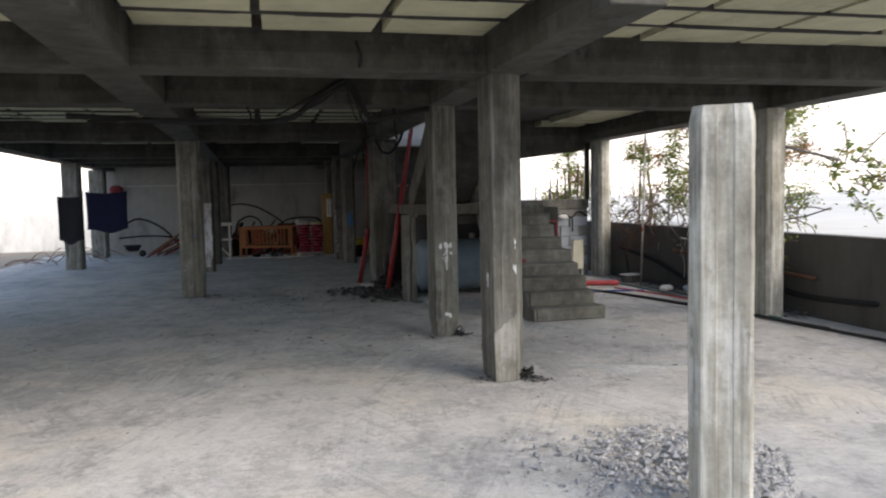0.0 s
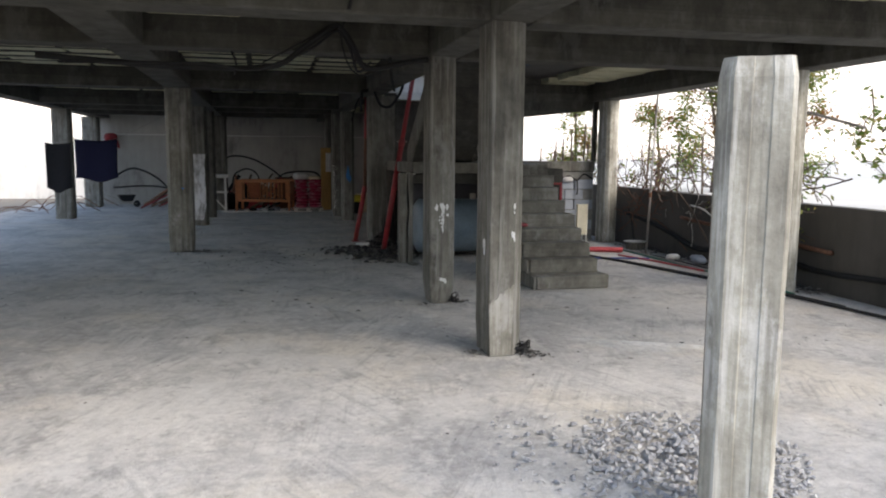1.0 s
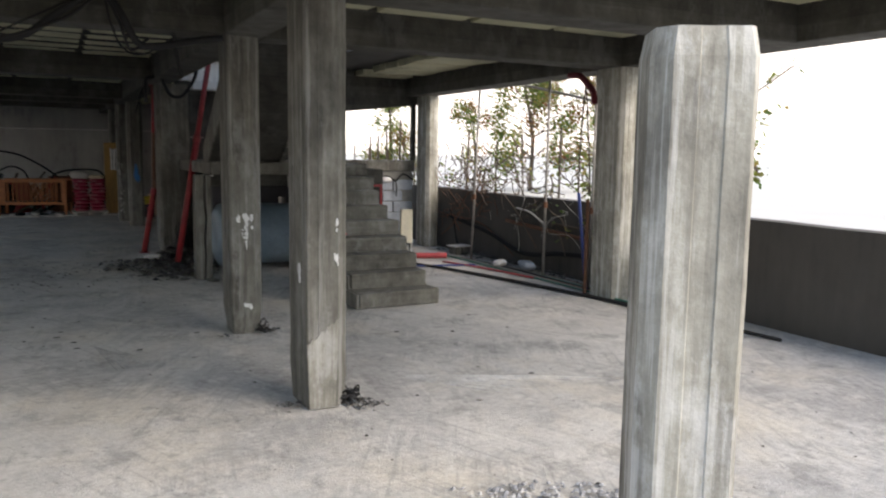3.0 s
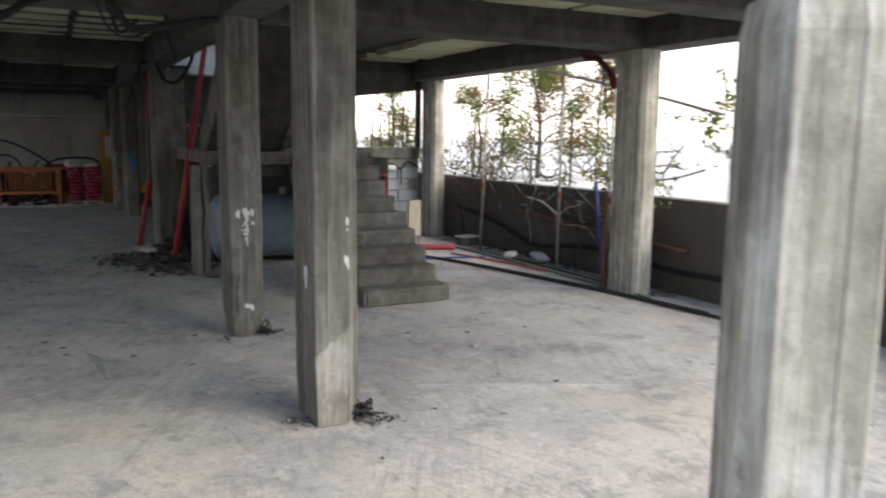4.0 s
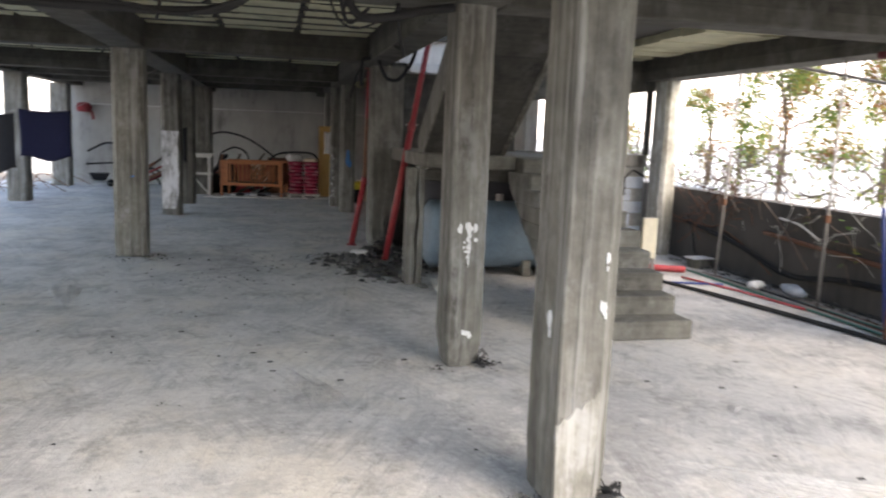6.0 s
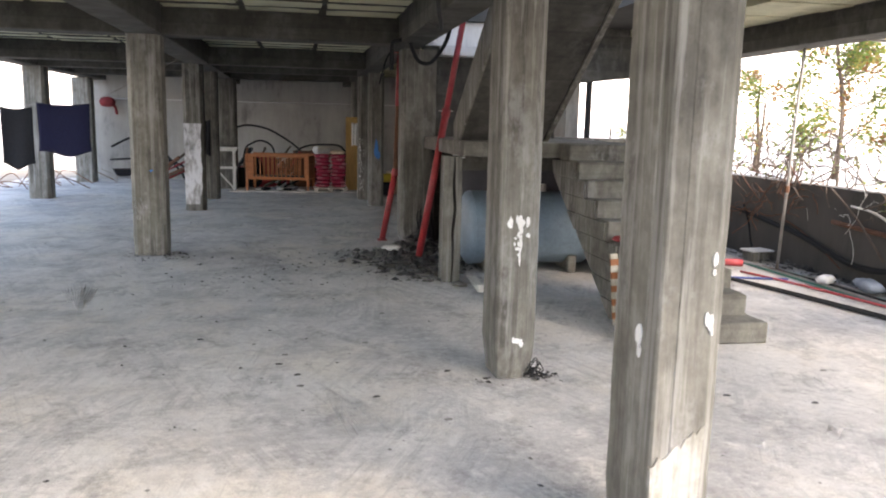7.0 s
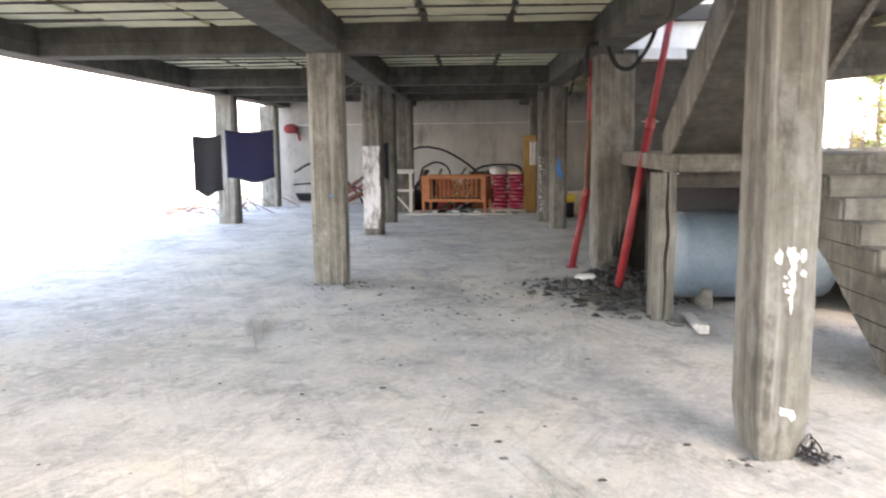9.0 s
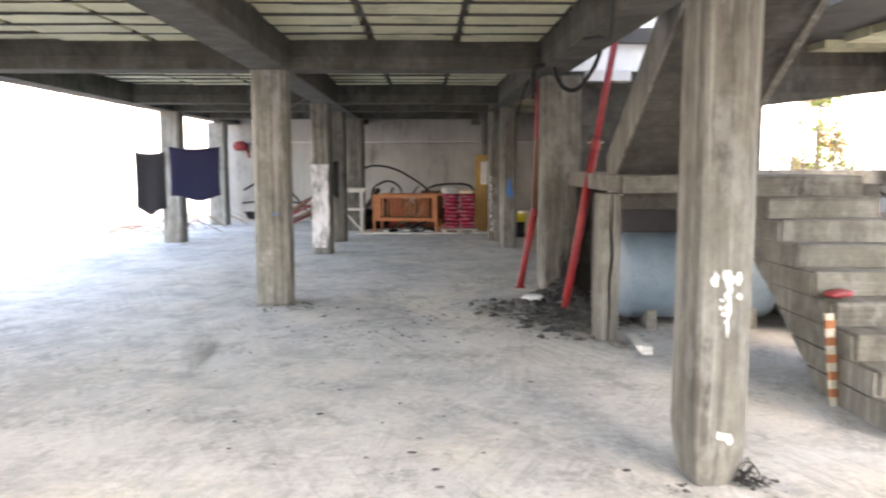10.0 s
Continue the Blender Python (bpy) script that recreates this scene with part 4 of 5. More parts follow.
for x in (-L / 2, L / 2):
    part("end_panel", box(x - 0.014, x + 0.014, -W / 2 + 0.03, W / 2 - 0.03, 0.3, 0.86, 0.004), M_ORANGE, crib)
    for y in (-W / 2 - 0.002,):
        part("end_board", box(x + (0.03 if x < 0 else -0.09), x + (0.16 if x < 0 else -0.03), y - 0.01, y + 0.01, 0.34, 0.82), M_ORANGE, crib)
part("bed_base", box(-L / 2 + 0.03, L / 2 - 0.03, -W / 2 + 0.03, W / 2 - 0.03, 0.3, 0.34), M_BROWNWOOD, crib)

rnd = random.Random(41)


def sack_mesh(seed, w=0.62, d=0.42, h=0.1):
    """A filled flat sack: a pillow with pinched ends."""
    bm = bmesh.new()
    nu, nv = 9, 7
    r = random.Random(seed)
    top, bot = [], []
    for i in range(nu):
        u = 2 * i / (nu - 1) - 1
        ta, ba = [], []
        for j in range(nv):
            v = 2 * j / (nv - 1) - 1
            f = max(0.0, (1 - abs(u) ** 4) * (1 - abs(v) ** 4)) ** 0.5
            x, y = u * w / 2 * (1 - 0.06 * v * v), v * d / 2 * (1 - 0.08 * u * u)
            ta.append(bm.verts.new((x, y, h / 2 + f * h * 0.5 * r.uniform(0.85, 1.1))))
            ba.append(bm.verts.new((x, y, h / 2 - f * h * 0.5)))
        top.append(ta)
        bot.append(ba)
    for i in range(nu - 1):
        for j in range(nv - 1):
            bm.faces.new((top[i][j], top[i + 1][j], top[i + 1][j + 1], top[i][j + 1]))
            bm.faces.new((bot[i][j], bot[i][j + 1], bot[i + 1][j + 1], bot[i + 1][j]))
    bmesh.ops.remove_doubles(bm, verts=bm.verts, dist=0.001)
    return bm


sack_meshes = [mesh_from(sack_mesh(50 + k), "sack_body", M_SACK, True) for k in range(3)]
label_meshes = [mesh_from(patch(0, 0.05, 0.3, 0.05, -0.212, 60 + k, 8), "sack_print", M_SACK_PALE) for k in range(3)]
for k in range(9):
    for c in range(2):
        x = 1.76 + 0.36 * c + rnd.uniform(-0.03, 0.03)
        sk = thing("cement_sack", "crimson printed sack lying in a stack on a pallet", "sack", "stacked sacks", (x, 23.15 + rnd.uniform(-0.04, 0.03), 0.1 + 0.09 * k), rnd.uniform(-5, 5))
        ob = new("sack_body", sack_meshes[(k + c) % 3])
        ob.parent = sk
        ob.scale = (0.62, 1, 1)
        ob = new("sack_print", label_meshes[(2 * k + c) % 3])
        ob.parent = sk
        ob.location = (0.13 * math.sin(5.1 * k + 2.3 * c), 0, 0.012 * math.sin(3.7 * k + c))
        ob.scale = (0.62, 1, 1)
pallet = thing("pallet", "weathered pale wooden pallet under the sacks", "pallet", at=(1.94, 23.15, 0))
for k in range(4):
    part("slat", box(-0.42, 0.42, -0.3 + 0.16 * k, -0.18 + 0.16 * k, 0.075, 0.097, 0.003), M_PALEWOOD, pallet)
for x in (-0.35, 0.0, 0.35):
    part("runner", box(x - 0.04, x + 0.04, -0.3, 0.3, 0.0, 0.074, 0.003), M_PALEWOOD, pallet)

door_panel = thing("plywood_panel", "yellow plywood panel leaning by the end column", "panel", at=(2.47, 23.5, 0))
part("panel_board", box(-0.13, 0.16, -0.02, 0.03, 0.0, 1.83, 0.004), M_YELLOW, door_panel)
part("panel_rail", box(-0.13, 0.16, -0.035, -0.021, 1.7, 1.8, 0.003), M_YELLOW, door_panel)
rag = thing("white_cloth", "white cloth hanging on the panel's edge", "cloth", at=(2.56, 23.42, 1.2))


def cloth_mesh(w, h, seed, folds=3, depth=0.03):
    bm = bmesh.new()
    r = random.Random(seed)
    ph = r.uniform(0, 6)
    nu, nv = 18, 14
    g = []
    for i in range(nu + 1):
        u = i / nu
        col = []
        for j in range(nv + 1):
            v = j / nv
            x = (u - 0.5) * w * (1 - 0.05 * v * math.sin(3 * v))
            z = -v * h * (1 + 0.04 * math.sin(u * 7 + ph)) - 0.035 * math.sin(math.pi * u)
            y = depth * math.sin(folds * 6.28 * u + ph + v) * (0.3 + 0.7 * v)
            col.append((x, y, z))
        g.append(col)
    front = [[bm.verts.new(p) for p in c] for c in g]
    back = [[bm.verts.new((p[0], p[1] + 0.008, p[2])) for p in c] for c in g]
    for i in range(nu):
        for j in range(nv):
            bm.faces.new((front[i][j], front[i + 1][j], front[i + 1][j + 1], front[i][j + 1]))
            bm.faces.new((back[i][j], back[i][j + 1], back[i + 1][j + 1], back[i + 1][j]))
    for i in range(nu):
        bm.faces.new((front[i][0], back[i][0], back[i + 1][0], front[i + 1][0]))
        bm.faces.new((front[i][nv], front[i + 1][nv], back[i + 1][nv], back[i][nv]))
    for j in range(nv):
        bm.faces.new((front[0][j], front[0][j + 1], back[0][j + 1], back[0][j]))
        bm.faces.new((front[nu][j], back[nu][j], back[nu][j + 1], front[nu][j + 1]))
    return bm


part("cloth_sheet", cloth_mesh(0.16, 0.55, 3, 2, 0.02), M_WHITE, rag, smooth=True).location = (0, 0, 0.5)

stand = thing("white_wooden_stand", "white washed wooden trestle with a diagonal brace", "stand", at=(-0.58, 23.35, 0))
for x in (-0.2, 0.2):
    for y in (-0.15, 0.15):
        part("leg", box(x - 0.025, x + 0.025, y - 0.025, y + 0.025, 0, 1.0, 0.004), M_PALEWOOD, stand)
for z in (0.55, 0.98):
    part("rail", box(-0.28, 0.28, -0.18, -0.15, z - 0.03, z + 0.03, 0.004), M_PALEWOOD, stand)
part("top_board", box(-0.28, 0.3, -0.2, 0.2, 1.012, 1.045, 0.004), M_PALEWOOD, stand)
part("brace", tube([(-0.2, -0.17, 0.5), (0.2, -0.17, 0.05)], 0.022, 6), M_PALEWOOD, stand)

cable("black_hose", "thick black hose arching over the junk by the end wall", [(-0.9, 25.2, 0.03), (-0.75, 25.2, 1.2), (-0.3, 25.0, 1.55), (0.3, 24.9, 1.5), (0.8, 24.8, 1.25), (1.2, 24.7, 0.95), (1.6, 24.6, 0.5), (1.7, 24.6, 0.03)], 0.026, M_BLACK, category="hose")
cable("black_hose", "coil of black hose among the junk", [(-0.25, 24.4, 0.03), (-0.2, 24.4, 0.9), (0.0, 24.4, 1.12), (0.25, 24.4, 1.18), (0.5, 24.4, 1.02), (0.6, 24.4, 0.6), (0.7, 24.4, 0.03)], 0.022, M_BLACK, category="hose")
cable("black_hose", "black hose lying over the crib and sacks", [(0.9, 24.2, 0.5), (1.2, 24.1, 1.0), (1.8, 24.0, 1.12), (2.3, 24.0, 1.02), (2.35, 24.1, 0.4), (2.3, 24.3, 0.03)], 0.025, M_BLACK, category="hose")
part("wrapper_body", sack_mesh(85, 0.26, 0.14, 0.08), M_WHITE, litter, smooth=True)
heap = thing("white_rag", "crumpled white plastic sheet thrown on the sacks", "rag", at=(1.72, 23.15, 0.91), turn=20)
part("rag_body", sack_mesh(91, 0.42, 0.34, 0.2), M_WHITE, heap, smooth=True)
heap = thing("white_rag", "crumpled pale sack thrown on the sacks", "rag", at=(2.12, 23.15, 0.905), turn=-15)
part("rag_body", sack_mesh(92, 0.36, 0.34, 0.1), M_CREAM, heap, smooth=True)
for k in range(7):
    scr = thing("paper_scrap", "crumpled pale scrap lying under the crib", "scrap", "scraps under the crib", (0.2 + 0.17 * k, 23.35 + 0.2 * math.sin(4 * k), 0.0), 50 * k)
    part("scrap_body", sack_mesh(100 + k, 0.16 + 0.1 * (k % 3), 0.16, 0.05 + 0.03 * (k % 2)), (M_WHITE, M_DARK, M_BLOCK)[k % 3], scr, smooth=True)
for k, (x, y, w, h) in enumerate(((-0.28, 24.1, 0.5, 0.5), (0.02, 24.2, 0.45, 0.75), (-0.75, 24.3, 0.6, 0.45), (-1.3, 24.5, 0.7, 0.6))):
    bag = thing("dark_bag", "dark slumped plastic bag among the junk", "bag", "dark bags", (x, y, 0.0), 33 * k)
    part("bag_body", sack_mesh(120 + k, w, w * 0.9, h), M_DARK, bag, smooth=True)
rnd = random.Random(43)
for k in range(16):
    x, y = rnd.uniform(-2.6, 2.0), rnd.uniform(24.3, 26.2)
    a, ln = rnd.uniform(-0.6, 0.6), rnd.uniform(0.6, 1.4)
    z = rnd.uniform(0.05, 0.55)
    tb = thing("scrap_timber", "dark reddish scrap timber piled by the end wall", "timber", "scrap pile")
    part("timber_bar", tube([(x - ln / 2, y, 0.03), (x + ln / 2, y + a, z + 0.3)], rnd.uniform(0.02, 0.05), 6), rnd.choice([M_BROWNWOOD, M_RUST, M_RED]), tb)
for k in range(26):
    x, y = rnd.uniform(-0.3, 2.2), rnd.uniform(24.0, 24.9)
    hgt, ln = rnd.uniform(0.5, 1.05), rnd.uniform(0.3, 0.9)
    tb = thing("scrap_timber", "dark scrap timber heaped behind the crib", "timber", "scrap pile")
    part("timber_bar", tube([(x - ln / 2, y, 0.03), (x + rnd.uniform(-0.2, 0.3), y + rnd.uniform(-0.2, 0.2), hgt * 0.5), (x + ln / 2, y + rnd.uniform(-0.2, 0.2), hgt)], rnd.uniform(0.02, 0.06), 6), rnd.choice([M_BROWNWOOD, M_DARK, M_RUST, M_DARK, M_RED]), tb)
for k in range(7):
    x = -0.2 + 0.42 * k + rnd.uniform(-0.1, 0.1)
    st = thing("floor_batten", "pale batten lying on the floor before the crib", "batten", "floor battens", (x, 22.75 + rnd.uniform(-0.15, 0.2), 0), rnd.uniform(-15, 15))
    part("batten_body", box(-0.22, 0.22, -0.025, 0.025, 0.0, 0.03, 0.004), M_PALEWOOD, st)
for x, y, sx, sz, mt, lb in ((0.2, 24.4, 0.7, 0.8, M_RED, "dark red crate behind the crib"), (1.3, 24.5, 0.5, 0.9, M_RUST, "rusty bin behind the crib"), (3.5, 22.6, 0.35, 0.5, M_CREAM, "cream box beside the far columns"), (3.2, 22.1, 0.25, 0.3, M_DARK, "dark bag beside the far columns")):
    cr = thing("storage_box", lb, "box", at=(x, y, 0), turn=7)
    part("box_body", box(-sx / 2, sx / 2, -0.2, 0.2, 0, sz, 0.012), mt, cr)
    part("box_lid", box(-sx / 2 - 0.01, sx / 2 + 0.01, -0.21, 0.21, sz + 0.001, sz + 0.03, 0.006), mt, cr)
bag = thing("yellow_bag", "crumpled yellow plastic bag on the floor junk", "bag", at=(3.22, 22.0, 0.32))
part("bag_body", sack_mesh(77, 0.34, 0.3, 0.2), M_YELLOW_BAG, bag, smooth=True)

# things on the left, open side
sheet = thing("navy_sheet", "navy blue sheet hung out on a line", "sheet", at=(-2.74, 18.0, 1.92))
part("sheet_cloth", cloth_mesh(0.84, 0.84, 5, 1.3, 0.012), M_NAVY, sheet, smooth=True)
shirt = thing("dark_garment", "dark garment hung on the same line", "garment", at=(-3.48, 18.0, 1.84))
part("garment_cloth", cloth_mesh(0.5, 0.98, 6, 1.2, 0.02), M_DARK, shirt, smooth=True)
coat = thing("dark_garment", "dark strip of cloth hanging on the far column", "garment", at=(-0.74, 20.98, 1.70))
part("garment_cloth", cloth_mesh(0.14, 0.73, 7, 2, 0.018), M_DARK, coat, smooth=True)
cable("washing_line", "thin washing line strung between the beams", [(-4.1, 18.01, 2.71), (-3.7, 18.01, 1.9), (-3.1, 18.01, 1.9), (-2.34, 18.01, 1.94), (-0.86, 18.01, 2.71)], 0.004, M_STEEL, 6, 5, "line")
red_bag = thing("red_bag", "red plastic bag caught on the end wall", "bag", at=(-3.98, 26.62, 1.98))
part("bag_body", sack_mesh(78, 0.42, 0.2, 0.26), M_RED, red_bag, smooth=True)
part("bag_tail", tube([(0.1, 0, 0.1), (0.2, 0, 0.0), (0.23, 0.02, -0.2)], 0.04, 6), M_RED, red_bag)
cable("black_hose", "black hose looped against the end wall", [(-3.9, 26.5, 0.9), (-3.3, 26.4, 1.15), (-2.6, 26.3, 0.85), (-2.1, 26.2, 0.3), (-1.9, 26.0, 0.03)], 0.03, M_BLACK, category="hose")
cable("black_hose", "black hose lying low along the end wall", [(-3.9, 26.3, 0.55), (-3.0, 26.2, 0.6), (-2.2, 26.2, 0.5), (-1.4, 26.0, 0.03)], 0.025, M_BLACK, category="hose")
barrow = thing("wheelbarrow", "black wheelbarrow tipped against the junk", "wheelbarrow", at=(-3.35, 25.2, 0), turn=20)
bm = bmesh.new()
vs = add_box(bm, -0.4, 0.4, -0.28, 0.28, 0.3, 0.62, 0.0)
for q in vs[:4]:
    q.co.x *= 0.6
    q.co.y *= 0.6
barrow.scale = (0.6, 0.6, 0.6)
part("tray", bm, M_DARK, barrow)
part("wheel", tube([(0.48, -0.03, 0.17), (0.48, 0.03, 0.17)], 0.168, 16), M_BLACK, barrow)
for y in (-0.2, 0.2):
    part("handle_bar", tube([(0.48, y * 0.3, 0.17), (-0.2, y, 0.3), (-0.85, y * 1.3, 0.6)], 0.016, 6), M_STEEL, barrow)
    part("leg", tube([(-0.25, y, 0.32), (-0.3, y, 0.0)], 0.014, 6), M_STEEL, barrow)
rnd = random.Random(44)
for k in range(10):
    x, y = rnd.uniform(-6.5, -4.6), rnd.uniform(23, 27)
    cable("bent_rod", "bent reinforcing rod lying outside", [(x, y, 0.01), (x + 0.4, y + rnd.uniform(-0.3, 0.3), rnd.uniform(0.1, 0.5)), (x + 0.9, y + rnd.uniform(-0.4, 0.4), 0.01)], 0.012, M_RUST, 6, 5, "rod")
structure("boundary_wall", box(-16, -4.3, 31, 31.2, -0.05, 2.2), M_WHITE_WALL, "white boundary wall outside the open side", "wall")

# ---- the open side: poles, pipes, hoses ----
def pole(x, y, lean, label, h=2.69, r=0.018):
    p = thing("steel_pole", label, "pole", "poles along the open side")
    part("pole_tube", tube([(x, y, 0.0), (x + lean * 0.5, y, h * 0.5), (x + lean, y, h)], r, 10), M_STEEL, p, smooth=True)
    part("foot_plate", box(x - 0.05, x + 0.05, y - 0.05, y + 0.05, 0.0, 0.008), M_RUST, p)
    part("clamp", tube([(x + lean * 0.35, y, h * 0.36), (x + lean * 0.37, y, h * 0.39)], r + 0.012, 10), M_RUST, p)


pole(7.02, 12.32, 0.1, "thin steel pole leaning between floor and beam")
pole(7.06, 10.36, 0.02, "thin rusty steel pole standing under the beam")
pole(7.02, 9.3, 0.02, "thin dark pole beside the side column", 2.69, 0.014)
sleeve = thing("blue_pipe", "blue plastic pipe standing against the pole", "pipe")
part("pipe_body", tube([(6.95, 9.25, 0.0), (6.95, 9.36, 0.6), (6.95, 9.47, 1.22)], 0.022, 12), M_BLUE, sleeve, smooth=True)
strip = thing("red_strip", "dull dark red plastic strip leaning on the column", "strip", at=(6.84, 9.14, 0))
part("strip_body", box(-0.015, 0.015, -0.02, 0.02, 0.0, 1.15, 0.004), M_RUST, strip)
cable("red_strap", "red strap knotted round the column head", [(6.93, 9.72, 2.69), (6.92, 9.58, 2.68), (6.92, 9.48, 2.66), (6.9, 9.34, 2.58), (6.88, 9.22, 2.5), (6.86, 9.13, 2.42), (6.86, 9.11, 2.3)], 0.04, M_DARK_RED, 6, 8, "strap")
cable("hanging_wire", "dark twisted wire hanging from the strap", [(6.9, 9.34, 2.56), (6.93, 9.42, 2.2), (6.95, 9.46, 1.98), (6.94, 9.47, 1.6), (6.95, 9.48, 1.15)], 0.012, M_BROWNWOOD, 6, 6, "wire")
cable("hanging_wire", "thin dark wire hanging beside another", [(6.9, 9.33, 2.56), (6.9, 9.28, 2.1), (6.9, 9.22, 1.7), (6.91, 9.2, 1.25)], 0.01, M_BROWNWOOD, 6, 6, "wire")
cable("floor_pipe", "thin red pipe lying among the hoses", [(6.45, 12.2, 0.016), (6.7, 11.3, 0.016), (6.88, 10.3, 0.016)], 0.014, M_PINK, 6, 8, "pipe")
cable("floor_hose", "black hose running along the floor", [(5.1, 13.9, 0.02), (5.6, 13.0, 0.02), (6.02, 11.81, 0.02), (6.3, 10.7, 0.02), (6.67, 9.04, 0.02), (6.8, 8.0, 0.02), (7.0, 6.4, 0.02)], 0.018, M_BLACK, category="hose")
cable("floor_hose", "second black hose beside the first", [(5.9, 12.3, 0.016), (6.2, 11.5, 0.016), (6.5, 10.3, 0.016), (6.75, 9.0, 0.016), (6.95, 7.6, 0.016)], 0.013, M_BLACK, category="hose")
cable("floor_pipe", "blue plastic pipe lying on the floor", [(5.75, 11.95, 0.014), (6.15, 11.85, 0.014), (6.75, 11.7, 0.014)], 0.013, M_BLUE, category="pipe")
cable("floor_pipe", "pinkish red plastic pipe on the floor by the column", [(6.0, 12.85, 0.045), (6.3, 12.75, 0.045), (6.72, 12.6, 0.045)], 0.045, M_PINK, 4, 12, "pipe")
for k in range(7):
    x = 6.86 + 0.045 * k
    cable("floor_pipe", "thin pipe lying along the foot of the retaining wall", [(x - 0.05 + 0.02 * (k % 3), 12.9 - 0.2 * k, 0.018), (x, 11.2, 0.018 + 0.012 * (k % 2)), (x + 0.03, 9.9, 0.02), (x + 0.05 - 0.04 * (k % 2), 8.4 + 0.2 * k, 0.018)], 0.012 + 0.003 * (k % 2), (M_GREEN, M_STEEL, M_RUST, M_BLACK)[k % 4], 6, 8, "pipe")
cable("wall_hose", "black hose sagging along the retaining wall", [(7.42, 14.0, 0.6), (7.41, 12.5, 0.42), (7.4, 11.4, 0.2), (7.4, 10.5, 0.3), (7.41, 9.6, 0.34), (7.42, 8.6, 0.25), (7.42, 7.4, 0.3)], 0.035, M_BLACK, category="hose")
cable("wall_hose", "black hose curling down beside the corner column", [(7.38, 13.75, 0.7), (7.36, 13.55, 0.45), (7.34, 13.4, 0.15), (7.3, 13.1, 0.03)], 0.015, M_BLACK, category="hose")
slabs = thing("concrete_block", "pale concrete block with a tile on top", "block", at=(7.17, 13.0, 0), turn=8)
part("block_body", box(-0.14, 0.14, -0.1, 0.1, 0, 0.13, 0.008), M_COLUMN, slabs)
part("tile", box(-0.17, 0.17, -0.13, 0.13, 0.131, 0.15, 0.003), M_WHITE, slabs)
scrap = thing("white_rag", "crumpled white rag on the floor", "rag", at=(6.97, 11.35, 0.03), turn=30)
part("rag_body", sack_mesh(80, 0.26, 0.16, 0.1), M_WHITE, scrap, smooth=True)
scrap2 = thing("white_rag", "small grey rag lying by the pipes", "rag", at=(7.15, 10.9, 0.04), turn=70)
part("rag_body", sack_mesh(81, 0.5, 0.2, 0.12), M_BLOCK, scrap2, smooth=True)
rubble("wall_foot_debris", "soil and broken bits along the retaining wall's foot", [(7.28, 8.6 + 0.45 * k, 0.26, 0.07, 45) for k in range(12)], 37, M_RUBBLE, (0.012, 0.045))

rubble("floor_chips", "scattered dark chips and crumbs on the concrete floor", [(0.6, 10.0, 2.2, 0.0, 30), (0.9, 12.3, 1.6, 0.0, 70), (2.2, 12.9, 0.9, 0.0, 30)], 77, M_RUBBLE, (0.005, 0.02))
panel = thing("cream_board", "cream board standing against the stair's side", "board", at=(5.02, 10.5, 0))
part("board_body", box(-0.06, 0.1, -0.02, 0.02, 0.55, 0.98, 0.004), M_CREAM, panel)
for x in (-0.055, 0.07):
    part("board_leg", box(x, x + 0.03, -0.015, 0.015, 0.0, 0.548, 0.004), M_STEEL, panel)
redframe = thing("wall_bracket", "thin red metal bracket hung on the stair's side", "bracket", at=(5.16, 11.93, 1.0))
part("bar", box(-0.14, 0.14, -0.015, 0.015, 0.2, 0.23), M_RED, redframe)
part("bar", box(0.11, 0.14, -0.015, 0.015, -0.1, 0.199), M_RED, redframe)
cable("wire_bundle", "bundle of black wires under the sill", [(6.37, 14.58, 1.22), (6.52, 14.56, 1.26), (6.67, 14.56, 1.18), (6.82, 14.57, 1.3), (7.02, 14.58, 1.2)], 0.016, M_BLACK, 6, 6, "wires")
cable("wire_bundle", "black wire drooping from the sill", [(6.67, 14.56, 1.2), (6.69, 14.56, 1.05), (6.68, 14.56, 0.9)], 0.012, M_BLACK, 6, 6, "wires")
lampish = thing("white_bottle", "white plastic bottle under the sill", "bottle", at=(6.47, 14.53, 1.2))
part("bottle_body", tube([(-0.1, 0, 0), (-0.05, 0, 0), (0.06, 0, 0), (0.1, 0, 0)], 0.05, 12, [0.02, 0.05, 0.05, 0.02]), M_WHITE, lampish, smooth=True)
mull = structure("window_mullion", box(5.33, 5.4, 14.7, 14.78, 1.551, 2.45, 0.004), M_DARK, "dark mullion in the stair window", "mullion")

# striped board and red rag at the stair's side
stripe = thing("striped_board", "narrow pale board with orange stripes leaning on the stair", "board", at=(3.88, 10.02, 0), turn=12)
part("board_body", prism([(-0.06, 0.0), (-0.04, 0.0), (0.06, 0.62), (0.04, 0.62)], -0.035, 0.035), M_CREAM_OLD, stripe)
for k in range(5):
    y0, z0 = -0.056 + 0.019 * k, 0.06 + 0.115 * k
    part("stripe", prism([(y0, z0), (y0 + 0.02, z0), (y0 + 0.03, z0 + 0.055), (y0 + 0.006, z0 + 0.055)], -0.037, 0.037), M_FADED_ORANGE, stripe)
step_rag = thing("red_rag", "crumpled red rag lying on a stair step", "rag", at=(4.06, 10.3, 0.69), turn=25)
part("rag_body", sack_mesh(83, 0.24, 0.12, 0.055), M_RED, step_rag, smooth=True)

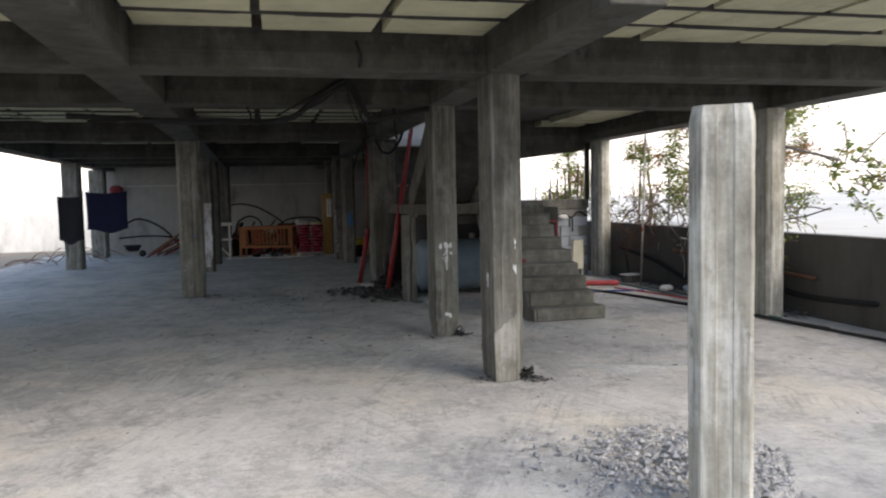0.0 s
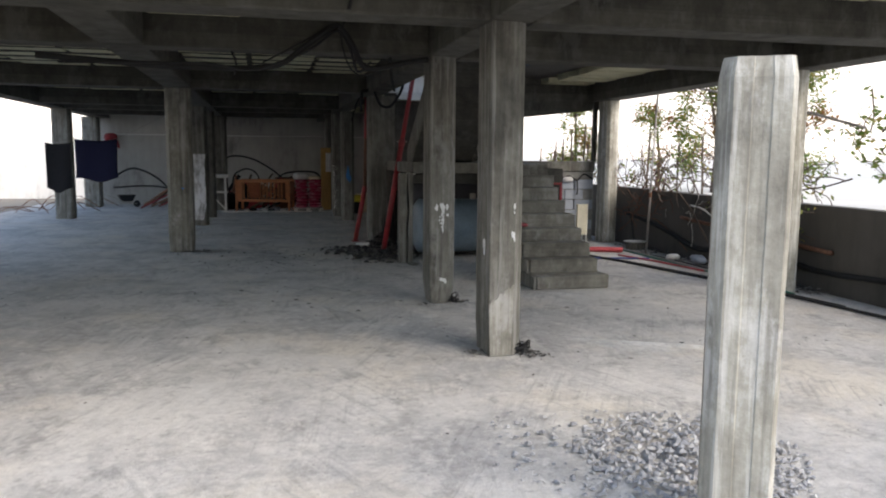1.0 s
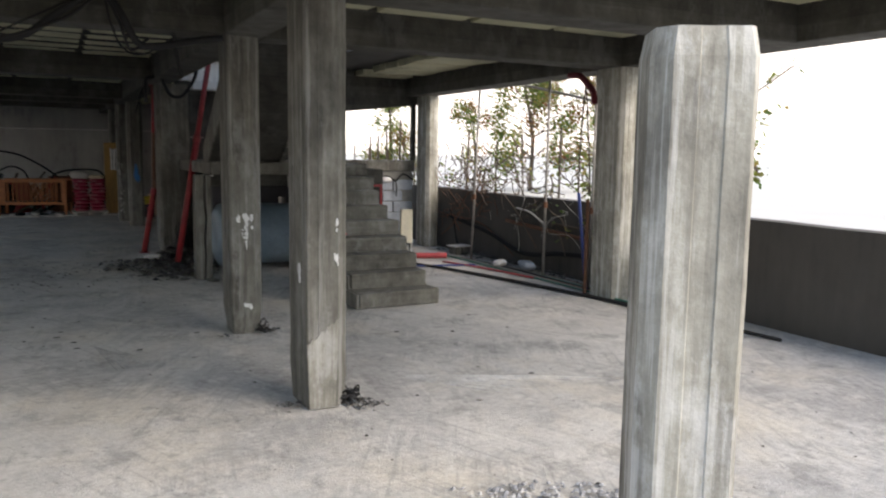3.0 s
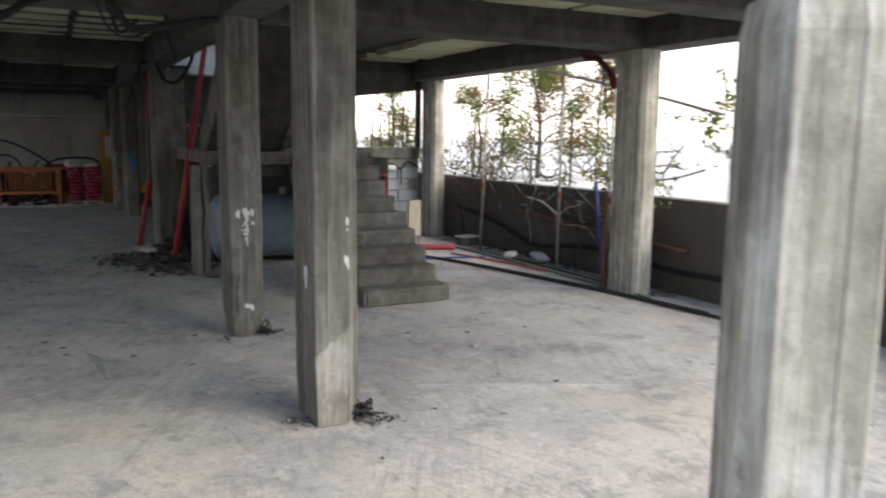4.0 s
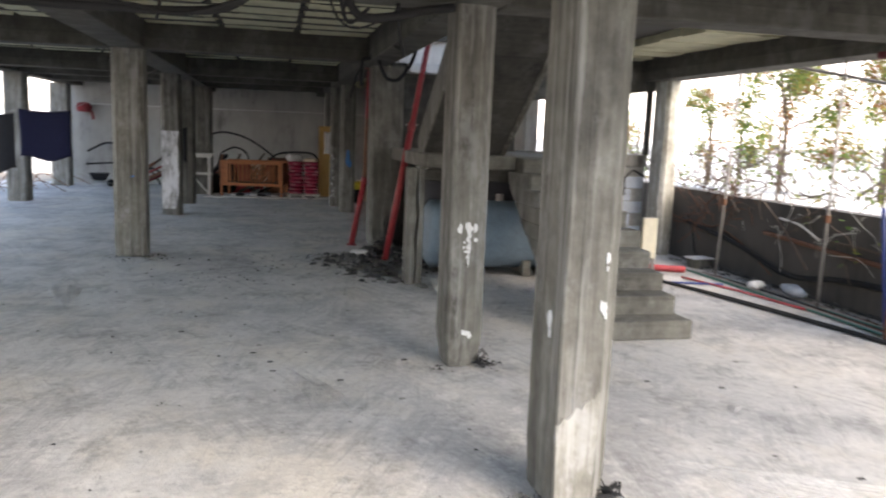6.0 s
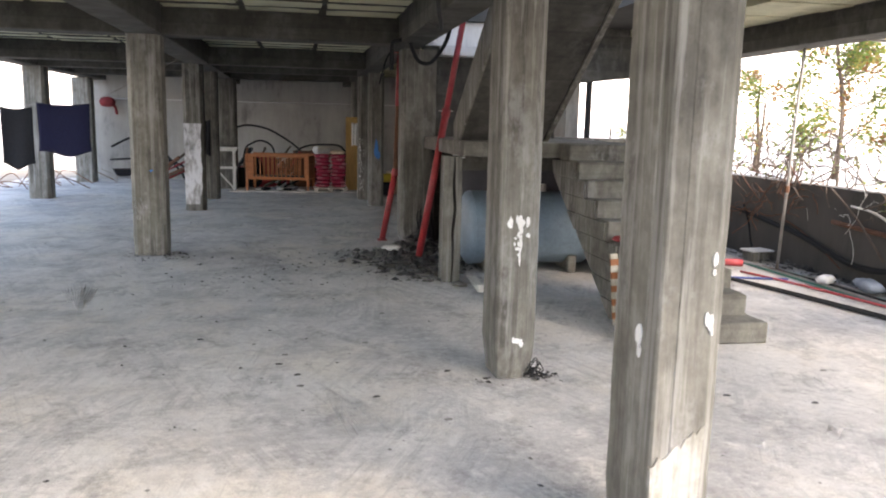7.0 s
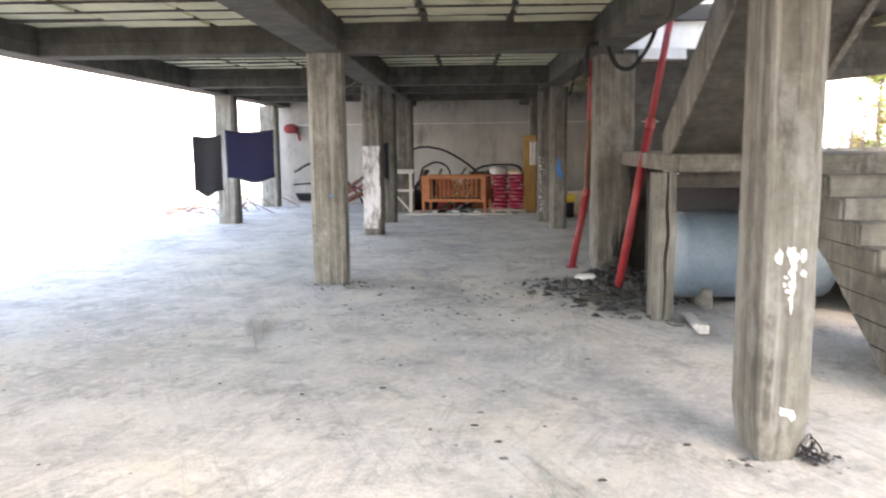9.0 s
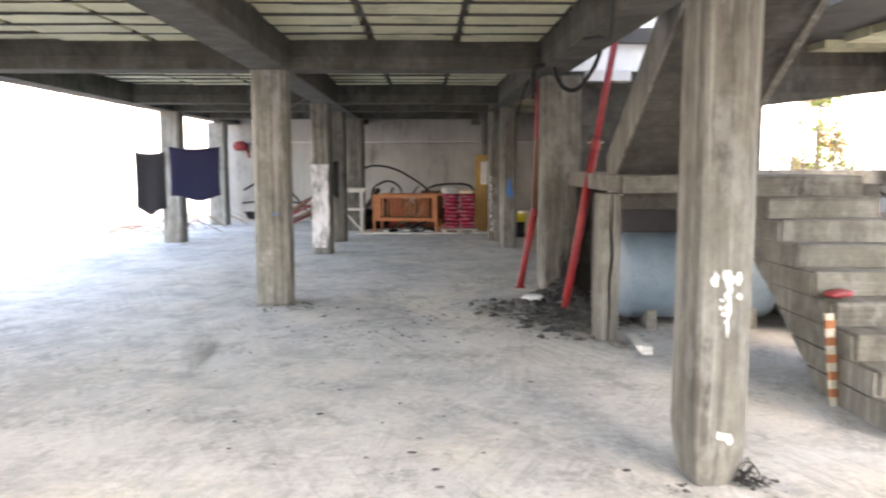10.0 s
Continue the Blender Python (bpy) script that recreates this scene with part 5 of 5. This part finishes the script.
# ---- vines, trees and stakes outside ----
def leaf_cloud(bm, cx, cy, cz, r, n, rnd, size=(0.03, 0.07)):
    for _ in range(n):
        p = Vector((rnd.gauss(0, 0.45), rnd.gauss(0, 0.45), rnd.gauss(0, 0.45))) * r
        c = Vector((cx, cy, cz)) + p
        s = rnd.uniform(*size)
        ax = Vector((rnd.uniform(-1, 1), rnd.uniform(-1, 1), rnd.uniform(-0.6, 0.6))).normalized()
        sd = ax.cross(Vector((rnd.uniform(-1, 1), rnd.uniform(-1, 1), rnd.uniform(-1, 1)))).normalized()
        k = [bm.verts.new(c + q) for q in (-ax * s, sd * s * 0.5 + ax * 0.1 * s, ax * s, -sd * s * 0.5 + ax * 0.1 * s)]
        bm.faces.new(k)


def tree(x, y, z0, h, spread, seed, label, clumps, rust=0.3, lean=(0, 0)):
    rnd = random.Random(seed)
    tr = thing("tree", label, "tree", at=(x, y, z0))
    top = Vector((lean[0], lean[1], h * 0.85))
    trunk = curve_pts([(0, 0, 0), (0.06, 0.03, h * 0.3), (lean[0] * 0.6 - 0.04, lean[1] * 0.6, h * 0.6), top], 5)
    part("trunk", tube(trunk, 0.05, 8, [0.055 * (1 - 0.75 * i / (len(trunk) - 1)) for i in range(len(trunk))]), M_BARK, tr, smooth=True)
    lb, rb = bmesh.new(), bmesh.new()
    for k in range(clumps):
        t = rnd.uniform(0.15, 1.0)
        b = trunk[int(t * (len(trunk) - 1))]
        a = rnd.uniform(0, 6.283)
        q = spread * rnd.uniform(0.3, 1.0) * (1.1 - 0.5 * t)
        e = b + Vector((q * math.cos(a), q * math.sin(a), rnd.uniform(-0.1, 0.5) * q + 0.1))
        m = b.lerp(e, 0.5) + Vector((0, 0, rnd.uniform(0.0, 0.12)))
        part("limb", tube(curve_pts([b, m, e], 4), 0.01, 5), M_BARK, tr)
        red = rnd.random() < rust
        leaf_cloud(rb if red else lb, e.x, e.y, e.z, 0.3 * rnd.uniform(0.7, 1.3), rnd.randint(110, 190), rnd, (0.022, 0.055))
    part("crown", lb, M_LEAF, tr, "sparse green and yellow leaves")
    if len(rb.verts):
        part("dry_crown", rb, M_LEAF_RUST, tr, "rust brown autumn leaves")
    return tr


tree(10.75, 16.3, 0.86, 4.0, 1.5, 61, "small garden tree with thin green and rust autumn leaves", 74, 0.3, (-0.2, 0.1))
tree(11.9, 15.0, 0.86, 3.4, 1.0, 62, "small leafy garden tree beside another", 36, 0.25, (0.2, 0))
tree(8.95, 20.2, 0.86, 3.3, 0.7, 63, "slim garden tree behind the stair window", 34, 0.15, (0.1, 0))
tree(10.6, 18.6, 0.86, 2.3, 0.7, 64, "low shrub with sparse leaves", 12, 0.5)
rnd = random.Random(65)
for k, (x, y, h) in enumerate(((8.2, 19.6, 1.2), (8.6, 19.5, 1.5), (8.97, 19.6, 1.65), (8.4, 19.6, 1.25), (8.75, 19.8, 0.9), (9.0, 19.4, 1.1), (9.45, 19.7, 1.4), (8.1, 19.5, 0.95), (8.55, 15.3, 1.3), (9.2, 14.2, 1.2), (8.9, 12.6, 1.3), (8.3, 10.4, 1.5), (9.9, 16.4, 1.1), (7.8, 19.7, 1.0))):
    stk = thing("vine_stake", "thin dark wooden vine stake", "stake", "vine stakes", (x, y, 0.86))
    part("stake_rod", tube([(0, 0, 0), (rnd.uniform(-0.06, 0.06), 0, h)], 0.022, 6), M_BROWNWOOD, stk)


def vine(label, base, seed, n, reach, mat, r=(0.004, 0.012), leaves=0):
    rnd = random.Random(seed)
    vn = thing("vine", label, "vine")
    lb = bmesh.new()
    for _ in range(n):
        p = Vector(base) + Vector((rnd.uniform(-0.15, 0.15), rnd.uniform(-1, 1) * reach, rnd.uniform(-0.3, 0.2)))
        pts = [p]
        d = Vector((rnd.uniform(-0.25, 0.25), rnd.uniform(-1, 1), rnd.uniform(-0.1, 0.9)))
        for _k in range(4):
            d += Vector((rnd.uniform(-0.2, 0.2), rnd.uniform(-0.6, 0.6), rnd.uniform(-0.55, 0.35)))
            pts.append(pts[-1] + d * 0.17)
        part("stem", tube(curve_pts(pts, 4), rnd.uniform(*r), 5), mat, vn)
        if leaves:
            for q in pts[1:]:
                leaf_cloud(lb, q.x, q.y, q.z, 0.12, leaves, rnd, (0.025, 0.06))
    if leaves:
        part("foliage", lb, M_LEAF, vn, "few green and yellow leaves")
    else:
        lb.free()
    return vn


vine("tangle of bare brown vine stems over the wall", (7.5, 13.2, 1.1), 71, 40, 0.8, M_BARK)
vine("dense rusty brown vine stems hanging down the wall", (7.4, 13.1, 0.85), 78, 45, 0.7, M_RUST, (0.003, 0.008))
vine("thin pale vine stems hanging down the wall", (7.4, 11.0, 0.8), 79, 22, 1.4, M_PALEWOOD, (0.002, 0.005))
cable("rusty_pipe", "rusty pipe fixed along the retaining wall", [(7.41, 11.9, 0.66), (7.4, 10.6, 0.6), (7.41, 8.4, 0.5)], 0.03, M_RUST, 6, 8, "pipe")
vine("bare vine stems hanging over the wall", (7.45, 11.6, 1.05), 72, 30, 1.2, M_BARK)
vine("bare vine stems beside the side column", (7.5, 9.8, 1.15), 73, 26, 0.9, M_BARK, leaves=2)
vine("vine with green leaves beyond the side column", (7.7, 8.0, 1.8), 74, 16, 0.6, M_BARK, leaves=7)
vine("brown vine rows behind the stair window", (9.0, 19.3, 1.3), 75, 60, 1.4, M_BARK, leaves=1)
vine("brown vine stems behind the wall", (8.3, 14.8, 1.3), 76, 60, 1.6, M_BARK, leaves=1)
vine("brown vine stems on the terrace", (9.0, 12.4, 1.3), 77, 60, 2.2, M_BARK, leaves=1)
for k, (p, q) in enumerate((((7.38, 11.58, 0.88), (7.33, 10.77, 0.71)), ((7.42, 12.0, 1.05), (7.3, 10.9, 0.35)), ((7.4, 10.9, 0.72), (7.39, 9.1, 0.58)))):
    cable("dry_branch", "dry grey branch lying against the retaining wall", [p, ((p[0] + q[0]) / 2, (p[1] + q[1]) / 2, (p[2] + q[2]) / 2 + 0.05), q], 0.014, M_PALEWOOD if k == 0 else M_BARK, 5, 6, "branch")
cable("high_rod", "thin rod running above the retaining wall", [(7.4, 12.6, 2.95), (7.4, 11.65, 2.75), (7.4, 9.67, 2.37), (7.4, 8.0, 2.0)], 0.02, M_STEEL, 5, 6, "rod")
